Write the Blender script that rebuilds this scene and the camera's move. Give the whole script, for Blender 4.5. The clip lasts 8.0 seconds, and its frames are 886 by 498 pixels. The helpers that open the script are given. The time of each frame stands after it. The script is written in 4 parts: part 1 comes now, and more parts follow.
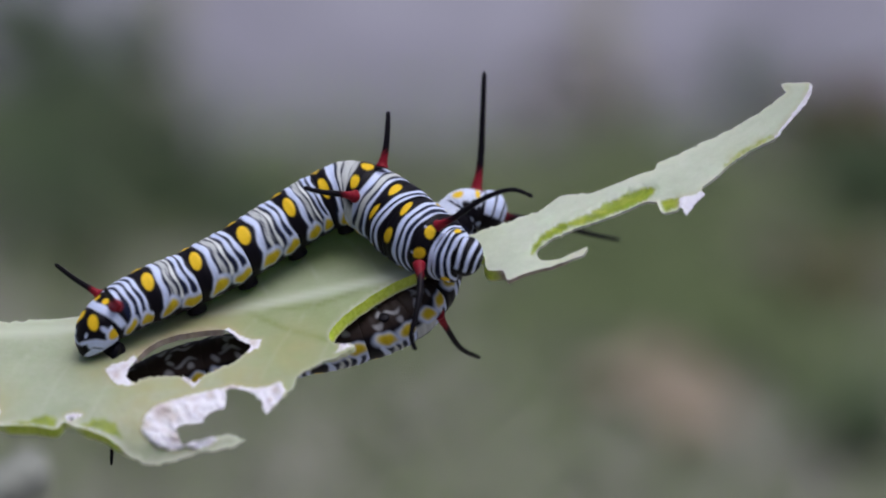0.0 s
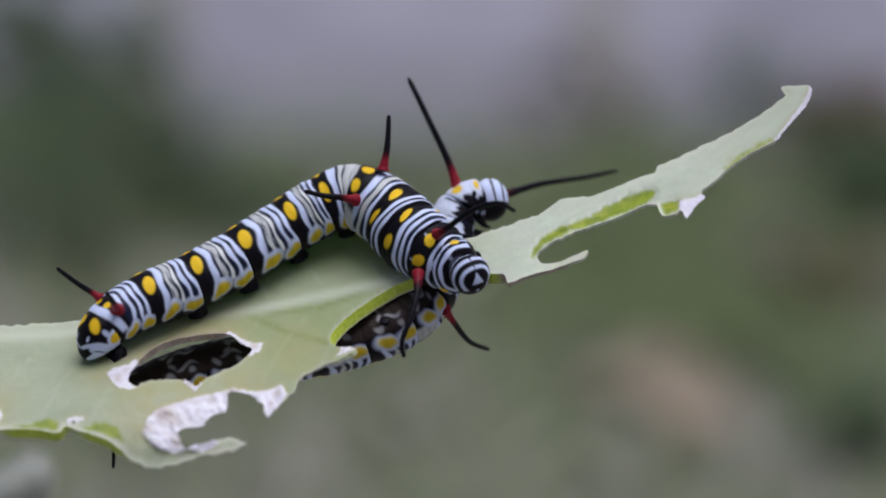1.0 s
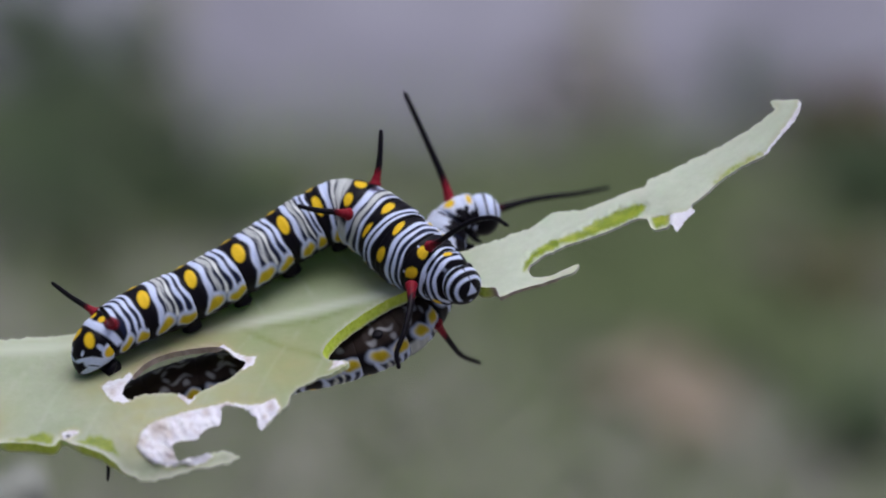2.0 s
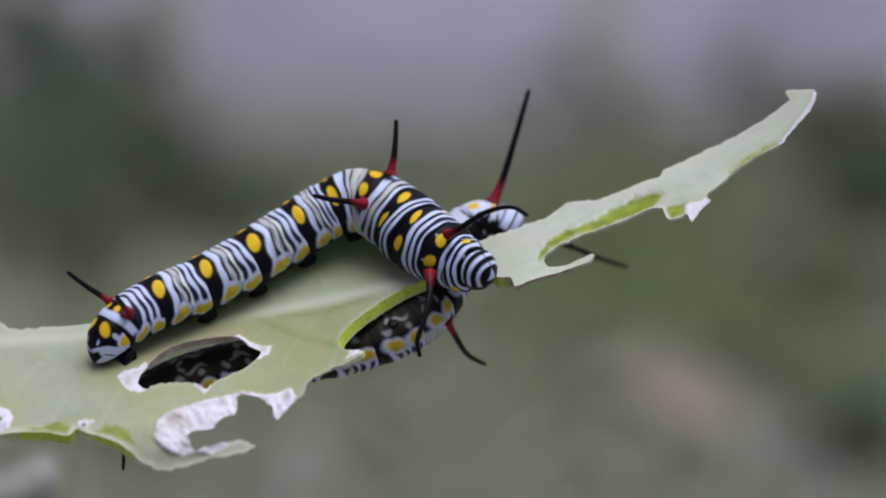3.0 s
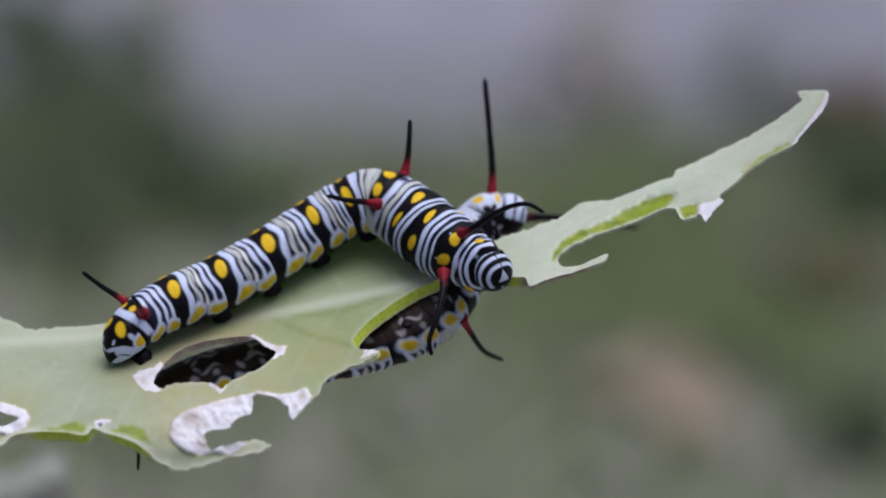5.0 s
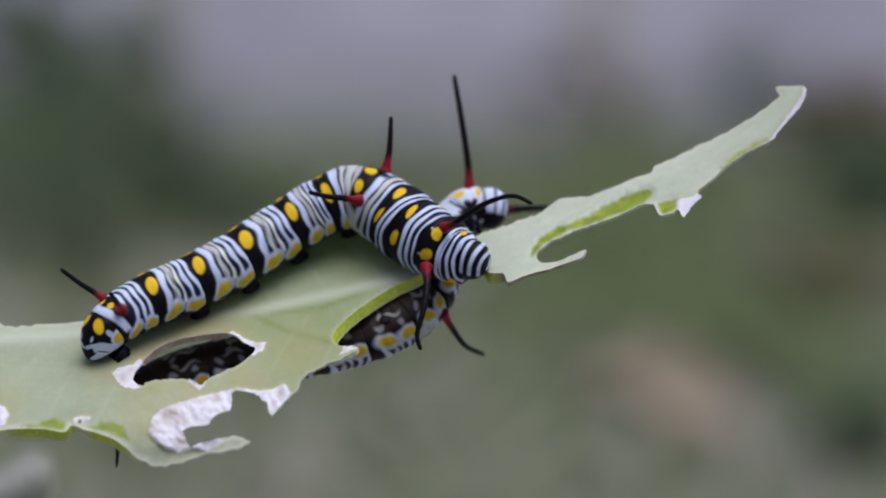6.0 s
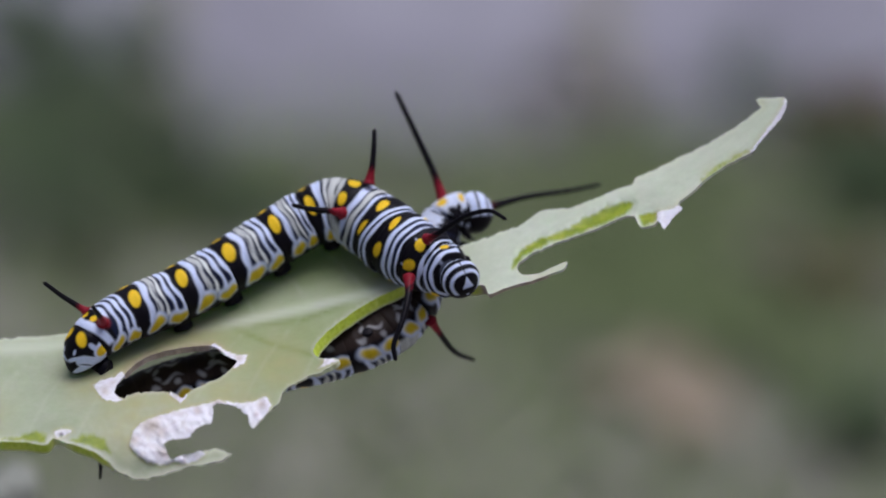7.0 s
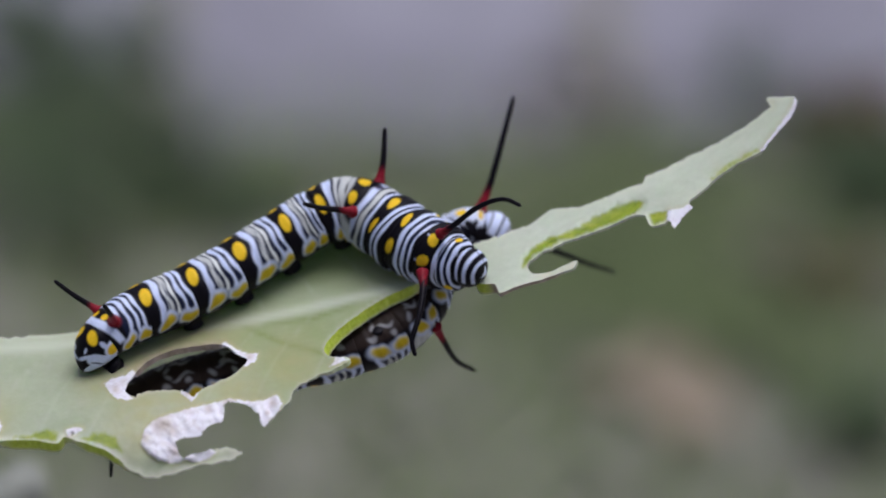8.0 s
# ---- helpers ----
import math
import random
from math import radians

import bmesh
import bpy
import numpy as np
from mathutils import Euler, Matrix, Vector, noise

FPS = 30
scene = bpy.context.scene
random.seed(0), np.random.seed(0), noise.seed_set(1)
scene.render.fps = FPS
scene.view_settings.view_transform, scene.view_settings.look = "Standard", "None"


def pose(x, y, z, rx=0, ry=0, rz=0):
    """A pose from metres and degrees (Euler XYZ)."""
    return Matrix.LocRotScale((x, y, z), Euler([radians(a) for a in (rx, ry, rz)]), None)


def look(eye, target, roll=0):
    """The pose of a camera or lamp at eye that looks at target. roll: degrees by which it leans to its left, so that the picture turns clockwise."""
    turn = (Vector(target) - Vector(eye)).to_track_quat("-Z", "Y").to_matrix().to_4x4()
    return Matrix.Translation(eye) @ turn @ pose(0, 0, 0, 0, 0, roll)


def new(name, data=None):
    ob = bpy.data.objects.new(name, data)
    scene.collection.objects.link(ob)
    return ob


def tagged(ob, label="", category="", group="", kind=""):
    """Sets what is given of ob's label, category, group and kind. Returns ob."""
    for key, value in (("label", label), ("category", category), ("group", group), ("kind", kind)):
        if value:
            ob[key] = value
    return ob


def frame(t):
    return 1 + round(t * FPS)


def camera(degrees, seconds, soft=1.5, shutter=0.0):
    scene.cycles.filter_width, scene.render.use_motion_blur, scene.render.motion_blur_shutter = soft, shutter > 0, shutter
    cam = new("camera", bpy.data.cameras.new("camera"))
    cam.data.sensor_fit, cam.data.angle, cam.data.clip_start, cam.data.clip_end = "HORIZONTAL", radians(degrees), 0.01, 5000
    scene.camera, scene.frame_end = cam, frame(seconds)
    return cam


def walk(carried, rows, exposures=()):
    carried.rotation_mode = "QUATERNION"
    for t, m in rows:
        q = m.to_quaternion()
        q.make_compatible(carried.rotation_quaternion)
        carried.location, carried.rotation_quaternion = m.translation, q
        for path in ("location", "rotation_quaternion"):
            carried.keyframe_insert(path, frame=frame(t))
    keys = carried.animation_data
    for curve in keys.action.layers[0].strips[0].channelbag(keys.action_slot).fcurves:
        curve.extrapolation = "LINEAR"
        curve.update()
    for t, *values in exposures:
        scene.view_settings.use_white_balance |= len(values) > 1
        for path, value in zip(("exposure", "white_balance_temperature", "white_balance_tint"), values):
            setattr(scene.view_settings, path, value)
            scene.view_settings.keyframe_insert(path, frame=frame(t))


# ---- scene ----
from mathutils import geometry

# The view: a macro shot, 78 mm wide at the leaf, from half a metre above the ground, looking down.
PITCH, EYE, FIELD = 25.0, Vector((0.0, 0.0, 0.55)), 14.0
STEP = 0.00005                                   # 0.05 mm: the grid in which leaf and caterpillars are laid out
REACH = 784 * STEP / math.tan(radians(FIELD / 2))  # from the eye to the leaf
AHEAD = Vector((0, math.cos(radians(PITCH)), -math.sin(radians(PITCH))))
ABOVE = Vector((0, math.sin(radians(PITCH)), math.cos(radians(PITCH))))
ASIDE = Vector((1, 0, 0))


def at(a, b, d=0.0):
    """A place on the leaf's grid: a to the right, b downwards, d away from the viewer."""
    s = 1 + d * STEP / REACH
    return EYE + AHEAD * (REACH + d * STEP) + ASIDE * ((a - 784) * STEP * s) + ABOVE * ((441 - b) * STEP * s)


def ats(p):
    """The same for an array of places."""
    p = np.asarray(p, float)
    s = 1 + p[:, 2] * STEP / REACH
    return (np.array(EYE) + np.outer(REACH + p[:, 2] * STEP, np.array(AHEAD)) + np.outer((p[:, 0] - 784) * STEP * s, np.array(ASIDE))
            + np.outer((441 - p[:, 1]) * STEP * s, np.array(ABOVE)))


def on_ground(a, b, z=0.0):
    """Where the line of sight through a place of the grid comes down to the height z."""
    way = at(a, b) - EYE
    return EYE + way * ((z - EYE.z) / way.z)


cam = camera(FIELD, 8.0, soft=2.0)
cam.data.dof.use_dof = True
cam.data.dof.focus_distance = REACH - 0.001
cam.data.dof.aperture_fstop = 15.0
standing = look(EYE, EYE + AHEAD)
walk(cam, [(0.0, standing), (8.0, standing)], exposures=[(0.0, 0.0, 5740, 14), (8.0, 0.0, 5740, 14)])

# ---- light: an overcast sky and a very soft sun, high over the plant ----
world = bpy.data.worlds.new("overcast_sky")
scene.world = world
world.use_nodes = True
sky = world.node_tree.nodes.new("ShaderNodeTexSky")
sky.sky_type, sky.sun_disc, sky.sun_elevation, sky.sun_rotation = "NISHITA", False, radians(77), radians(56)
sky.air_density, sky.dust_density, sky.ozone_density = 0.35, 6.0, 0.5
world.node_tree.links.new(sky.outputs["Color"], world.node_tree.nodes["Background"].inputs["Color"])
world.node_tree.nodes["Background"].inputs["Strength"].default_value = 0.1
sun = new("sun", bpy.data.lights.new("sun", "SUN"))
sun.data.energy, sun.data.angle, sun.data.color = 1.9, radians(50), (1.0, 0.97, 0.93)
sun.matrix_world = look((0.19, 0.38, 1.0), (0, 0.25, 0))

# How the wind moves the plant: seconds, steps aside and down the grid, degrees of turn about the upright and about the view.
SWAY = [(0.0, 0, 0, 0, 0, 0), (0.2, 0, -7, 2, 0, 0), (0.3, -5, -7, 3, 0, 0), (0.5, 3.2, -5, 6, -0.1, -0.06), (0.7, 8, -5, 9, -0.1, -0.08), (0.8, 5, -3, 10, -0.1, -0.08),
        (1.0, 1.3, 5.7, 15, -0.05, -0.1), (1.2, -18, 16, 40, 0, -0.15), (1.3, -21, 21, 50, 0, -0.17), (1.5, -23.5, 27.6, 60, 0.05, -0.2), (1.7, -22, 31, 60, 0.05, -0.2),
        (2.8, 14, 17, 60, 0, -0.18), (3.0, 14.2, 11.8, 62, 0.0, -0.18), (3.2, 14, 11, 68, 0.1, -0.14), (3.5, 23.5, 14.1, 80, 0.2, -0.08), (3.8, 33, 5, 68, 0.2, -0.06),
        (4.0, 38.2, 1, 62, 0.2, -0.06), (4.2, 45, -4, 62, 0.3, -0.06), (4.5, 42.4, -0.1, 62, 0.4, -0.09), (4.7, 34, 0, 70, 0.35, -0.12), (5.0, 39.1, 12, 85, 0.3, -0.2),
        (5.2, 18, 15, 88, 0.3, -0.22), (6.3, -6, 3, 98, 0.35, -0.4), (6.5, -17.6, 17.8, 100, 0.35, -0.42), (6.7, -36, 26, 102, 0.35, -0.44), (7.0, -32.3, 27.2, 104, 0.35, -0.46),
        (7.2, -29, 20, 106, 0.3, -0.46), (7.5, -19, 20.5, 110, 0.25, -0.44), (8.0, -13.7, 25, 112, 0.4, -0.44)]


def swayed(t, aside, down, depth, yaw, roll):
    middle = Matrix.Translation(at(784, 441))
    turn = Matrix.Rotation(radians(yaw), 4, ABOVE) @ Matrix.Rotation(radians(roll), 4, AHEAD)
    return Matrix.Translation(ASIDE * (aside * STEP) - ABOVE * (down * STEP) + AHEAD * (depth * STEP)) @ middle @ turn @ middle.inverted()


# ---- materials ----
def material(name, rough=0.6, spec=0.5):
    m = bpy.data.materials.new(name)
    m.use_nodes = True
    b = m.node_tree.nodes["Principled BSDF"]
    b.inputs["Roughness"].default_value, b.inputs["Specular IOR Level"].default_value = rough, spec
    return m, m.node_tree, b


def add(tree, kind, **values):
    n = tree.nodes.new("ShaderNode" + kind)
    for key, value in values.items():
        n.inputs[key.replace("_", " ")].default_value = value
    return n


def ramp(tree, factor, stops):
    n = tree.nodes.new("ShaderNodeValToRGB")
    while len(n.color_ramp.elements) < len(stops):
        n.color_ramp.elements.new(0.5)
    for e, (place, colour) in zip(n.color_ramp.elements, stops):
        e.position, e.color = place, (*colour, 1)
    tree.links.new(factor, n.inputs["Fac"])
    return n.outputs["Color"]


def mixed(tree, factor, a, b, blend="MIX"):
    n = tree.nodes.new("ShaderNodeMix")
    n.data_type, n.blend_type = "RGBA", blend
    for i, value in ((0, factor), (6, a), (7, b)):
        if isinstance(value, (int, float)):
            n.inputs[i].default_value = value
        elif isinstance(value, tuple):
            n.inputs[i].default_value = (*value, 1)
        else:
            tree.links.new(value, n.inputs[i])
    return n.outputs[2]


def spread(tree, scale, detail=4.0, rough=0.55, stretch=None):
    """Noise over the object's own space."""
    n = add(tree, "TexNoise", Scale=scale, Detail=detail, Roughness=rough)
    c = tree.nodes.new("ShaderNodeTexCoord")
    if stretch:
        m = add(tree, "Mapping", Scale=stretch)
        tree.links.new(c.outputs["Object"], m.inputs["Vector"])
        tree.links.new(m.outputs["Vector"], n.inputs["Vector"])
    else:
        tree.links.new(c.outputs["Object"], n.inputs["Vector"])
    return n.outputs["Fac"]


def bump(tree, shader, height, strength, distance):
    n = add(tree, "Bump", Strength=strength, Distance=distance)
    tree.links.new(height, n.inputs["Height"])
    tree.links.new(n.outputs["Normal"], shader.inputs["Normal"])


def attribute(tree, name):
    n = tree.nodes.new("ShaderNodeAttribute")
    n.attribute_name = name
    return n


def skin_material(name, rough):
    """Caterpillar skin: its pigment lies in the mesh as 'pigment'; fine grain and folds on top."""
    m, tree, shader = material(name, rough, 0.10)
    pigment = attribute(tree, "pigment").outputs["Color"]
    grain = spread(tree, 9000, 3)
    tone = ramp(tree, grain, [(0.3, (0.78, 0.78, 0.8)), (0.7, (1, 1, 1))])
    tree.links.new(mixed(tree, 1.0, pigment, tone, "MULTIPLY"), shader.inputs["Base Color"])
    bump(tree, shader, spread(tree, 5000, 4), 0.25, 0.00006)
    shader.inputs["Subsurface Weight"].default_value = 0.06
    shader.inputs["Subsurface Radius"].default_value = (0.0004, 0.0003, 0.0002)
    shader.inputs["Subsurface Scale"].default_value = 1.0
    return m


def leaf_material():
    m, tree, shader = material("leaf_blade", 0.48, 0.6)
    dry, yellow, rib, rim, pale = (attribute(tree, n).outputs["Fac"] for n in ("dry", "yellowed_and_shaded", "rib", "callus_and_highlight", "bloom"))
    blade = ramp(tree, spread(tree, 220, 6), [(0.3, (0.41, 0.455, 0.305)), (0.5, (0.455, 0.50, 0.35)), (0.72, (0.485, 0.53, 0.385))])
    waxy = ramp(tree, spread(tree, 300, 5), [(0.3, (0.63, 0.68, 0.54)), (0.7, (0.70, 0.75, 0.61))])
    blade = mixed(tree, pale, blade, waxy)
    blade = mixed(tree, attribute(tree, "green_and_shaded").outputs["Fac"], blade, (0.32, 0.385, 0.15))
    blade = mixed(tree, attribute(tree, "vein").outputs["Fac"], blade, (0.24, 0.30, 0.10))
    fine = ramp(tree, spread(tree, 5000, 4), [(0.3, (0.93, 0.94, 0.93)), (0.7, (1, 1, 1))])
    mottle = ramp(tree, spread(tree, 1100, 6, 0.7), [(0.3, (0.90, 0.92, 0.89)), (0.7, (1.04, 1.04, 1.05))])
    blade = mixed(tree, 1.0, mixed(tree, 1.0, blade, mottle, "MULTIPLY"), fine, "MULTIPLY")
    blade = mixed(tree, rib, blade, (0.60, 0.65, 0.50))
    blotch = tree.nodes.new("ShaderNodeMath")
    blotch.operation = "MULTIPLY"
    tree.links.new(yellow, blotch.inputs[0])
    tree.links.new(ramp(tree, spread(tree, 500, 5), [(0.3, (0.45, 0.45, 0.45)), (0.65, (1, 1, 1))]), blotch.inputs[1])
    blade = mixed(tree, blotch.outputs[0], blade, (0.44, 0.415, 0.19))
    blade = mixed(tree, rim, blade, (0.74, 0.76, 0.60))
    blade = mixed(tree, attribute(tree, "bitten").outputs["Fac"], blade, ramp(tree, spread(tree, 900, 5), [(0.32, (0.18, 0.25, 0.006)), (0.5, (0.29, 0.37, 0.010)), (0.68, (0.45, 0.49, 0.04))]))
    blade = mixed(tree, attribute(tree, "toasted").outputs["Fac"], blade, ramp(tree, spread(tree, 700, 5), [(0.35, (0.36, 0.29, 0.17)), (0.65, (0.52, 0.45, 0.30))]))
    frayed = tree.nodes.new("ShaderNodeMath")
    frayed.operation = "ADD"
    tree.links.new(dry, frayed.inputs[0])
    wobble = tree.nodes.new("ShaderNodeMath")
    wobble.operation = "MULTIPLY_ADD"
    wobble.inputs[1].default_value, wobble.inputs[2].default_value = 0.5, -0.25
    tree.links.new(spread(tree, 2500, 4), wobble.inputs[0])
    tree.links.new(wobble.outputs[0], frayed.inputs[1])
    edge = ramp(tree, frayed.outputs[0], [(0.42, (0, 0, 0)), (0.56, (1, 1, 1))])
    singe = ramp(tree, frayed.outputs[0], [(0.12, (0, 0, 0)), (0.40, (0.3, 0.3, 0.3))])
    blade = mixed(tree, singe, blade, (0.52, 0.44, 0.24))
    paper = ramp(tree, spread(tree, 700, 6), [(0.26, (0.74, 0.70, 0.68)), (0.4, (0.92, 0.93, 0.96)), (0.7, (0.95, 0.96, 0.98))])
    paper = mixed(tree, ramp(tree, spread(tree, 260, 4), [(0.56, (0, 0, 0)), (0.68, (0.6, 0.6, 0.6))]), paper, (0.55, 0.46, 0.38))
    paper = mixed(tree, ramp(tree, spread(tree, 800, 3), [(0.455, (0, 0, 0)), (0.49, (0.38, 0.38, 0.38)), (0.52, (0, 0, 0))]), paper, (0.42, 0.36, 0.33))
    paper = mixed(tree, attribute(tree, "browned").outputs["Fac"], paper, ramp(tree, spread(tree, 1800, 5), [(0.35, (0.34, 0.26, 0.19)), (0.65, (0.66, 0.57, 0.47))]))
    colour = mixed(tree, edge, blade, paper)
    tree.links.new(colour, shader.inputs["Base Color"])
    bump(tree, shader, spread(tree, 1500, 6), 0.2, 0.0001)
    shader.inputs["Subsurface Weight"].default_value = 0.15
    shader.inputs["Subsurface Radius"].default_value = (0.0004, 0.0008, 0.0002)
    shader.inputs["Subsurface Scale"].default_value = 1.0
    # daylight shines through the thin blade, green
    glow = add(tree, "BsdfTranslucent")
    tree.links.new(mixed(tree, edge, (0.46, 0.60, 0.06), (0.92, 0.90, 0.88)), glow.inputs["Color"])
    both = tree.nodes.new("ShaderNodeMixShader")
    both.inputs[0].default_value = 0.22
    tree.links.new(shader.outputs[0], both.inputs[1])
    tree.links.new(glow.outputs[0], both.inputs[2])
    tree.links.new(both.outputs[0], tree.nodes["Material Output"].inputs["Surface"])
    return m


def cut_material():
    m, tree, shader = material("leaf_cut_edge", 0.35, 0.4)
    dry = attribute(tree, "dry").outputs["Fac"]
    flesh = ramp(tree, spread(tree, 2500, 5), [(0.3, (0.42, 0.54, 0.03)), (0.55, (0.55, 0.68, 0.06)), (0.75, (0.64, 0.72, 0.14))])
    flesh = mixed(tree, attribute(tree, "fresh").outputs["Fac"], (0.58, 0.62, 0.46), flesh)
    flesh = mixed(tree, attribute(tree, "scorched").outputs["Fac"], flesh, ramp(tree, spread(tree, 1200, 5), [(0.3, (0.29, 0.235, 0.175)), (0.7, (0.46, 0.39, 0.30))]))
    tree.links.new(mixed(tree, dry, flesh, (0.78, 0.78, 0.76)), shader.inputs["Base Color"])
    bump(tree, shader, spread(tree, 3000, 5), 0.4, 0.0001)
    shader.inputs["Subsurface Weight"].default_value = 0.4
    shader.inputs["Subsurface Radius"].default_value = (0.0008, 0.0012, 0.0002)
    shader.inputs["Subsurface Scale"].default_value = 1.0
    return m


def plain_material(name, stops, scale, rough=0.8, relief=0.3, height=0.002):
    m, tree, shader = material(name, rough, 0.3)
    tree.links.new(ramp(tree, spread(tree, scale, 8), stops), shader.inputs["Base Color"])
    bump(tree, shader, spread(tree, scale * 4, 6), relief, height)
    return m


SKIN = skin_material("caterpillar_skin", 0.46)
LEAF, CUT = leaf_material(), cut_material()
TUFT = plain_material("grass_blade", [(0.3, (0.078, 0.115, 0.056)), (0.7, (0.14, 0.19, 0.10))], 60)
WEED = plain_material("weed_leaf", [(0.3, (0.175, 0.223, 0.098)), (0.7, (0.26, 0.312, 0.15))], 60)
TAN = plain_material("dry_leaf_tan", [(0.3, (0.33, 0.26, 0.19)), (0.7, (0.48, 0.395, 0.31))], 120)
RUST = plain_material("dry_leaf_rust", [(0.3, (0.07, 0.043, 0.026)), (0.7, (0.13, 0.08, 0.048))], 120)
UMBER = plain_material("dry_leaf_umber", [(0.3, (0.125, 0.105, 0.098)), (0.7, (0.21, 0.18, 0.165))], 120)
PAVING = plain_material("pale_concrete", [(0.3, (0.165, 0.16, 0.19)), (0.55, (0.23, 0.225, 0.26)), (0.8, (0.31, 0.305, 0.345))], 11, 0.85)
SOIL = plain_material("soil", [(0.3, (0.145, 0.139, 0.117)), (0.5, (0.22, 0.212, 0.180)), (0.75, (0.30, 0.292, 0.258))], 40)
STEM = plain_material("green_stem", [(0.3, (0.16, 0.24, 0.07)), (0.7, (0.28, 0.38, 0.16))], 300)
BUD = plain_material("pale_bud", [(0.3, (0.15, 0.16, 0.135)), (0.7, (0.36, 0.37, 0.32))], 160)


# ---- mesh helpers ----
def thing(name, base, label, category, group="", kind=""):
    ob = new(name)
    ob.empty_display_size = 0.002
    ob.location = base
    return tagged(ob, label, category, group, kind)


def mesh_of(name, verts, faces, materials, colours=None, smooth=True, values=None):
    """A mesh from arrays; colours: an RGB for every vertex, kept as 'pigment'; values: further numbers for every vertex."""
    me = bpy.data.meshes.new(name)
    me.from_pydata([tuple(v) for v in verts], [], [tuple(f) for f in faces])
    for m in materials:
        me.materials.append(m)
    if colours is not None:
        layer = me.color_attributes.new("pigment", "FLOAT_COLOR", "POINT")
        layer.data.foreach_set("color", np.c_[colours, np.ones(len(colours))].astype(np.float32).ravel())
    for key, value in (values or {}).items():
        me.attributes.new(key, "FLOAT", "POINT").data.foreach_set("value", np.asarray(value, np.float32))
    me.polygons.foreach_set("use_smooth", [smooth] * len(me.polygons))
    me.update()
    return me


def part(name, verts, faces, materials, parent, origin=None, colours=None, label="", values=None, smooth=True):
    """One mesh object under a thing, from vertices in the world as it stands at rest; it turns about origin."""
    verts = np.asarray(verts, float)
    origin = Vector(verts.mean(0) if origin is None else origin)
    ob = new(name, mesh_of(name, verts - np.array(origin), faces, materials, colours, smooth, values))
    ob.parent = parent
    rest = Vector(parent.location)
    if parent.parent:
        rest += Vector(parent.parent.location)
    ob.location = origin - rest
    return tagged(ob, label)


def spline(points, count):
    """A smooth curve through the points (Catmull-Rom), count places for each stretch."""
    p = np.asarray(points, float)
    p = np.vstack([2 * p[0] - p[1], p, 2 * p[-1] - p[-2]])
    out = []
    for i in range(1, len(p) - 2):
        for t in np.linspace(0, 1, count, endpoint=False):
            out.append(0.5 * (2 * p[i] + (p[i + 1] - p[i - 1]) * t + (2 * p[i - 1] - 5 * p[i] + 4 * p[i + 1] - p[i + 2]) * t * t
                              + (3 * p[i] - p[i - 1] - 3 * p[i + 1] + p[i + 2]) * t ** 3))
    return np.array(out + [p[-2]])


def unit(v):
    v = np.asarray(v, float)
    return v / np.maximum(np.linalg.norm(v, axis=-1, keepdims=True), 1e-12)


def grid_faces(rows, cols, wrap=True):
    f = []
    for i in range(rows - 1):
        for j in range(cols if wrap else cols - 1):
            k = (j + 1) % cols
            f.append((i * cols + j, i * cols + k, (i + 1) * cols + k, (i + 1) * cols + j))
    return f


def tube(path, radii, sides=10, ends=True):
    """A tube along world places with a radius at each; closed ends."""
    path, radii = np.asarray(path, float), np.asarray(radii, float)
    along = unit(np.gradient(path, axis=0))
    ref = unit(np.cross(along[0], (0.3, 0.5, 0.81)))
    verts = []
    for p, t, r in zip(path, along, radii):
        ref = unit(ref - t * np.dot(ref, t))
        side = np.cross(t, ref)
        for j in range(sides):
            a = 2 * math.pi * j / sides
            verts.append(p + r * (math.cos(a) * ref + math.sin(a) * side))
    faces = grid_faces(len(path), sides)
    if ends:
        faces += [tuple(range(sides))[::-1], tuple(range((len(path) - 1) * sides, len(path) * sides))]
    return np.array(verts), faces


# ---- the milkweed leaf ----
RIB = [(-420, 640), (-200, 610), (0, 590), (130, 582), (430, 545), (700, 487), (860, 438), (1000, 388), (1160, 322), (1300, 255), (1440, 150)]
RIB_CURVE = spline(RIB, 24)


def from_rib(a, b):
    return b - np.interp(a, RIB_CURVE[:, 0], RIB_CURVE[:, 1])


def leaf_depth(a, b):
    """How far off the blade lies: it comes nearer below the midrib, curls down at its lower margin and falls away behind."""
    v = from_rib(a, b)
    near = np.where(v < 110, 1.6 * v, 176 + 130 * (1 - np.exp(-(v - 110) / 85.0)))
    d = np.where(v < 0, -1.2 * v, -near)
    d = d + 7 * np.sin(a / 85.0 + v / 60.0) * np.clip(np.abs(v) / 60, 0, 1)
    return d + 6 * np.sin(a / 43.0 + 1) * np.sin(v / 20.0 + 0.6) * np.clip((a - 850) / 80, 0, 1)


# The margins as the caterpillars have left them, each a few corners long.
TOP_EDGE = [(-420, 560), (-200, 548), (-80, 534), (-40, 551), (-15, 562), (7, 570), (60, 566), (130, 562), (250, 530), (400, 465), (520, 412), (610, 392),
            (700, 405), (770, 424), (830, 416), (890, 396), (950, 374), (996, 347), (1044, 342), (1066, 335), (1096, 324), (1126, 310), (1157, 301), (1162, 290),
            (1168, 286), (1186, 280), (1246, 251), (1306, 222), (1356, 191), (1380, 173), (1391, 163), (1386, 156)]
TIP_EDGE = [(1383, 150), (1400, 147), (1430, 146), (1437, 158), (1425, 184), (1398, 215), (1372, 244), (1338, 261), (1298, 286), (1268, 312), (1242, 333), (1248, 345)]
TAB_EDGE = [(1230, 360), (1216, 380), (1205, 366), (1196, 373), (1177, 378), (1167, 370), (1162, 358), (1152, 357)]
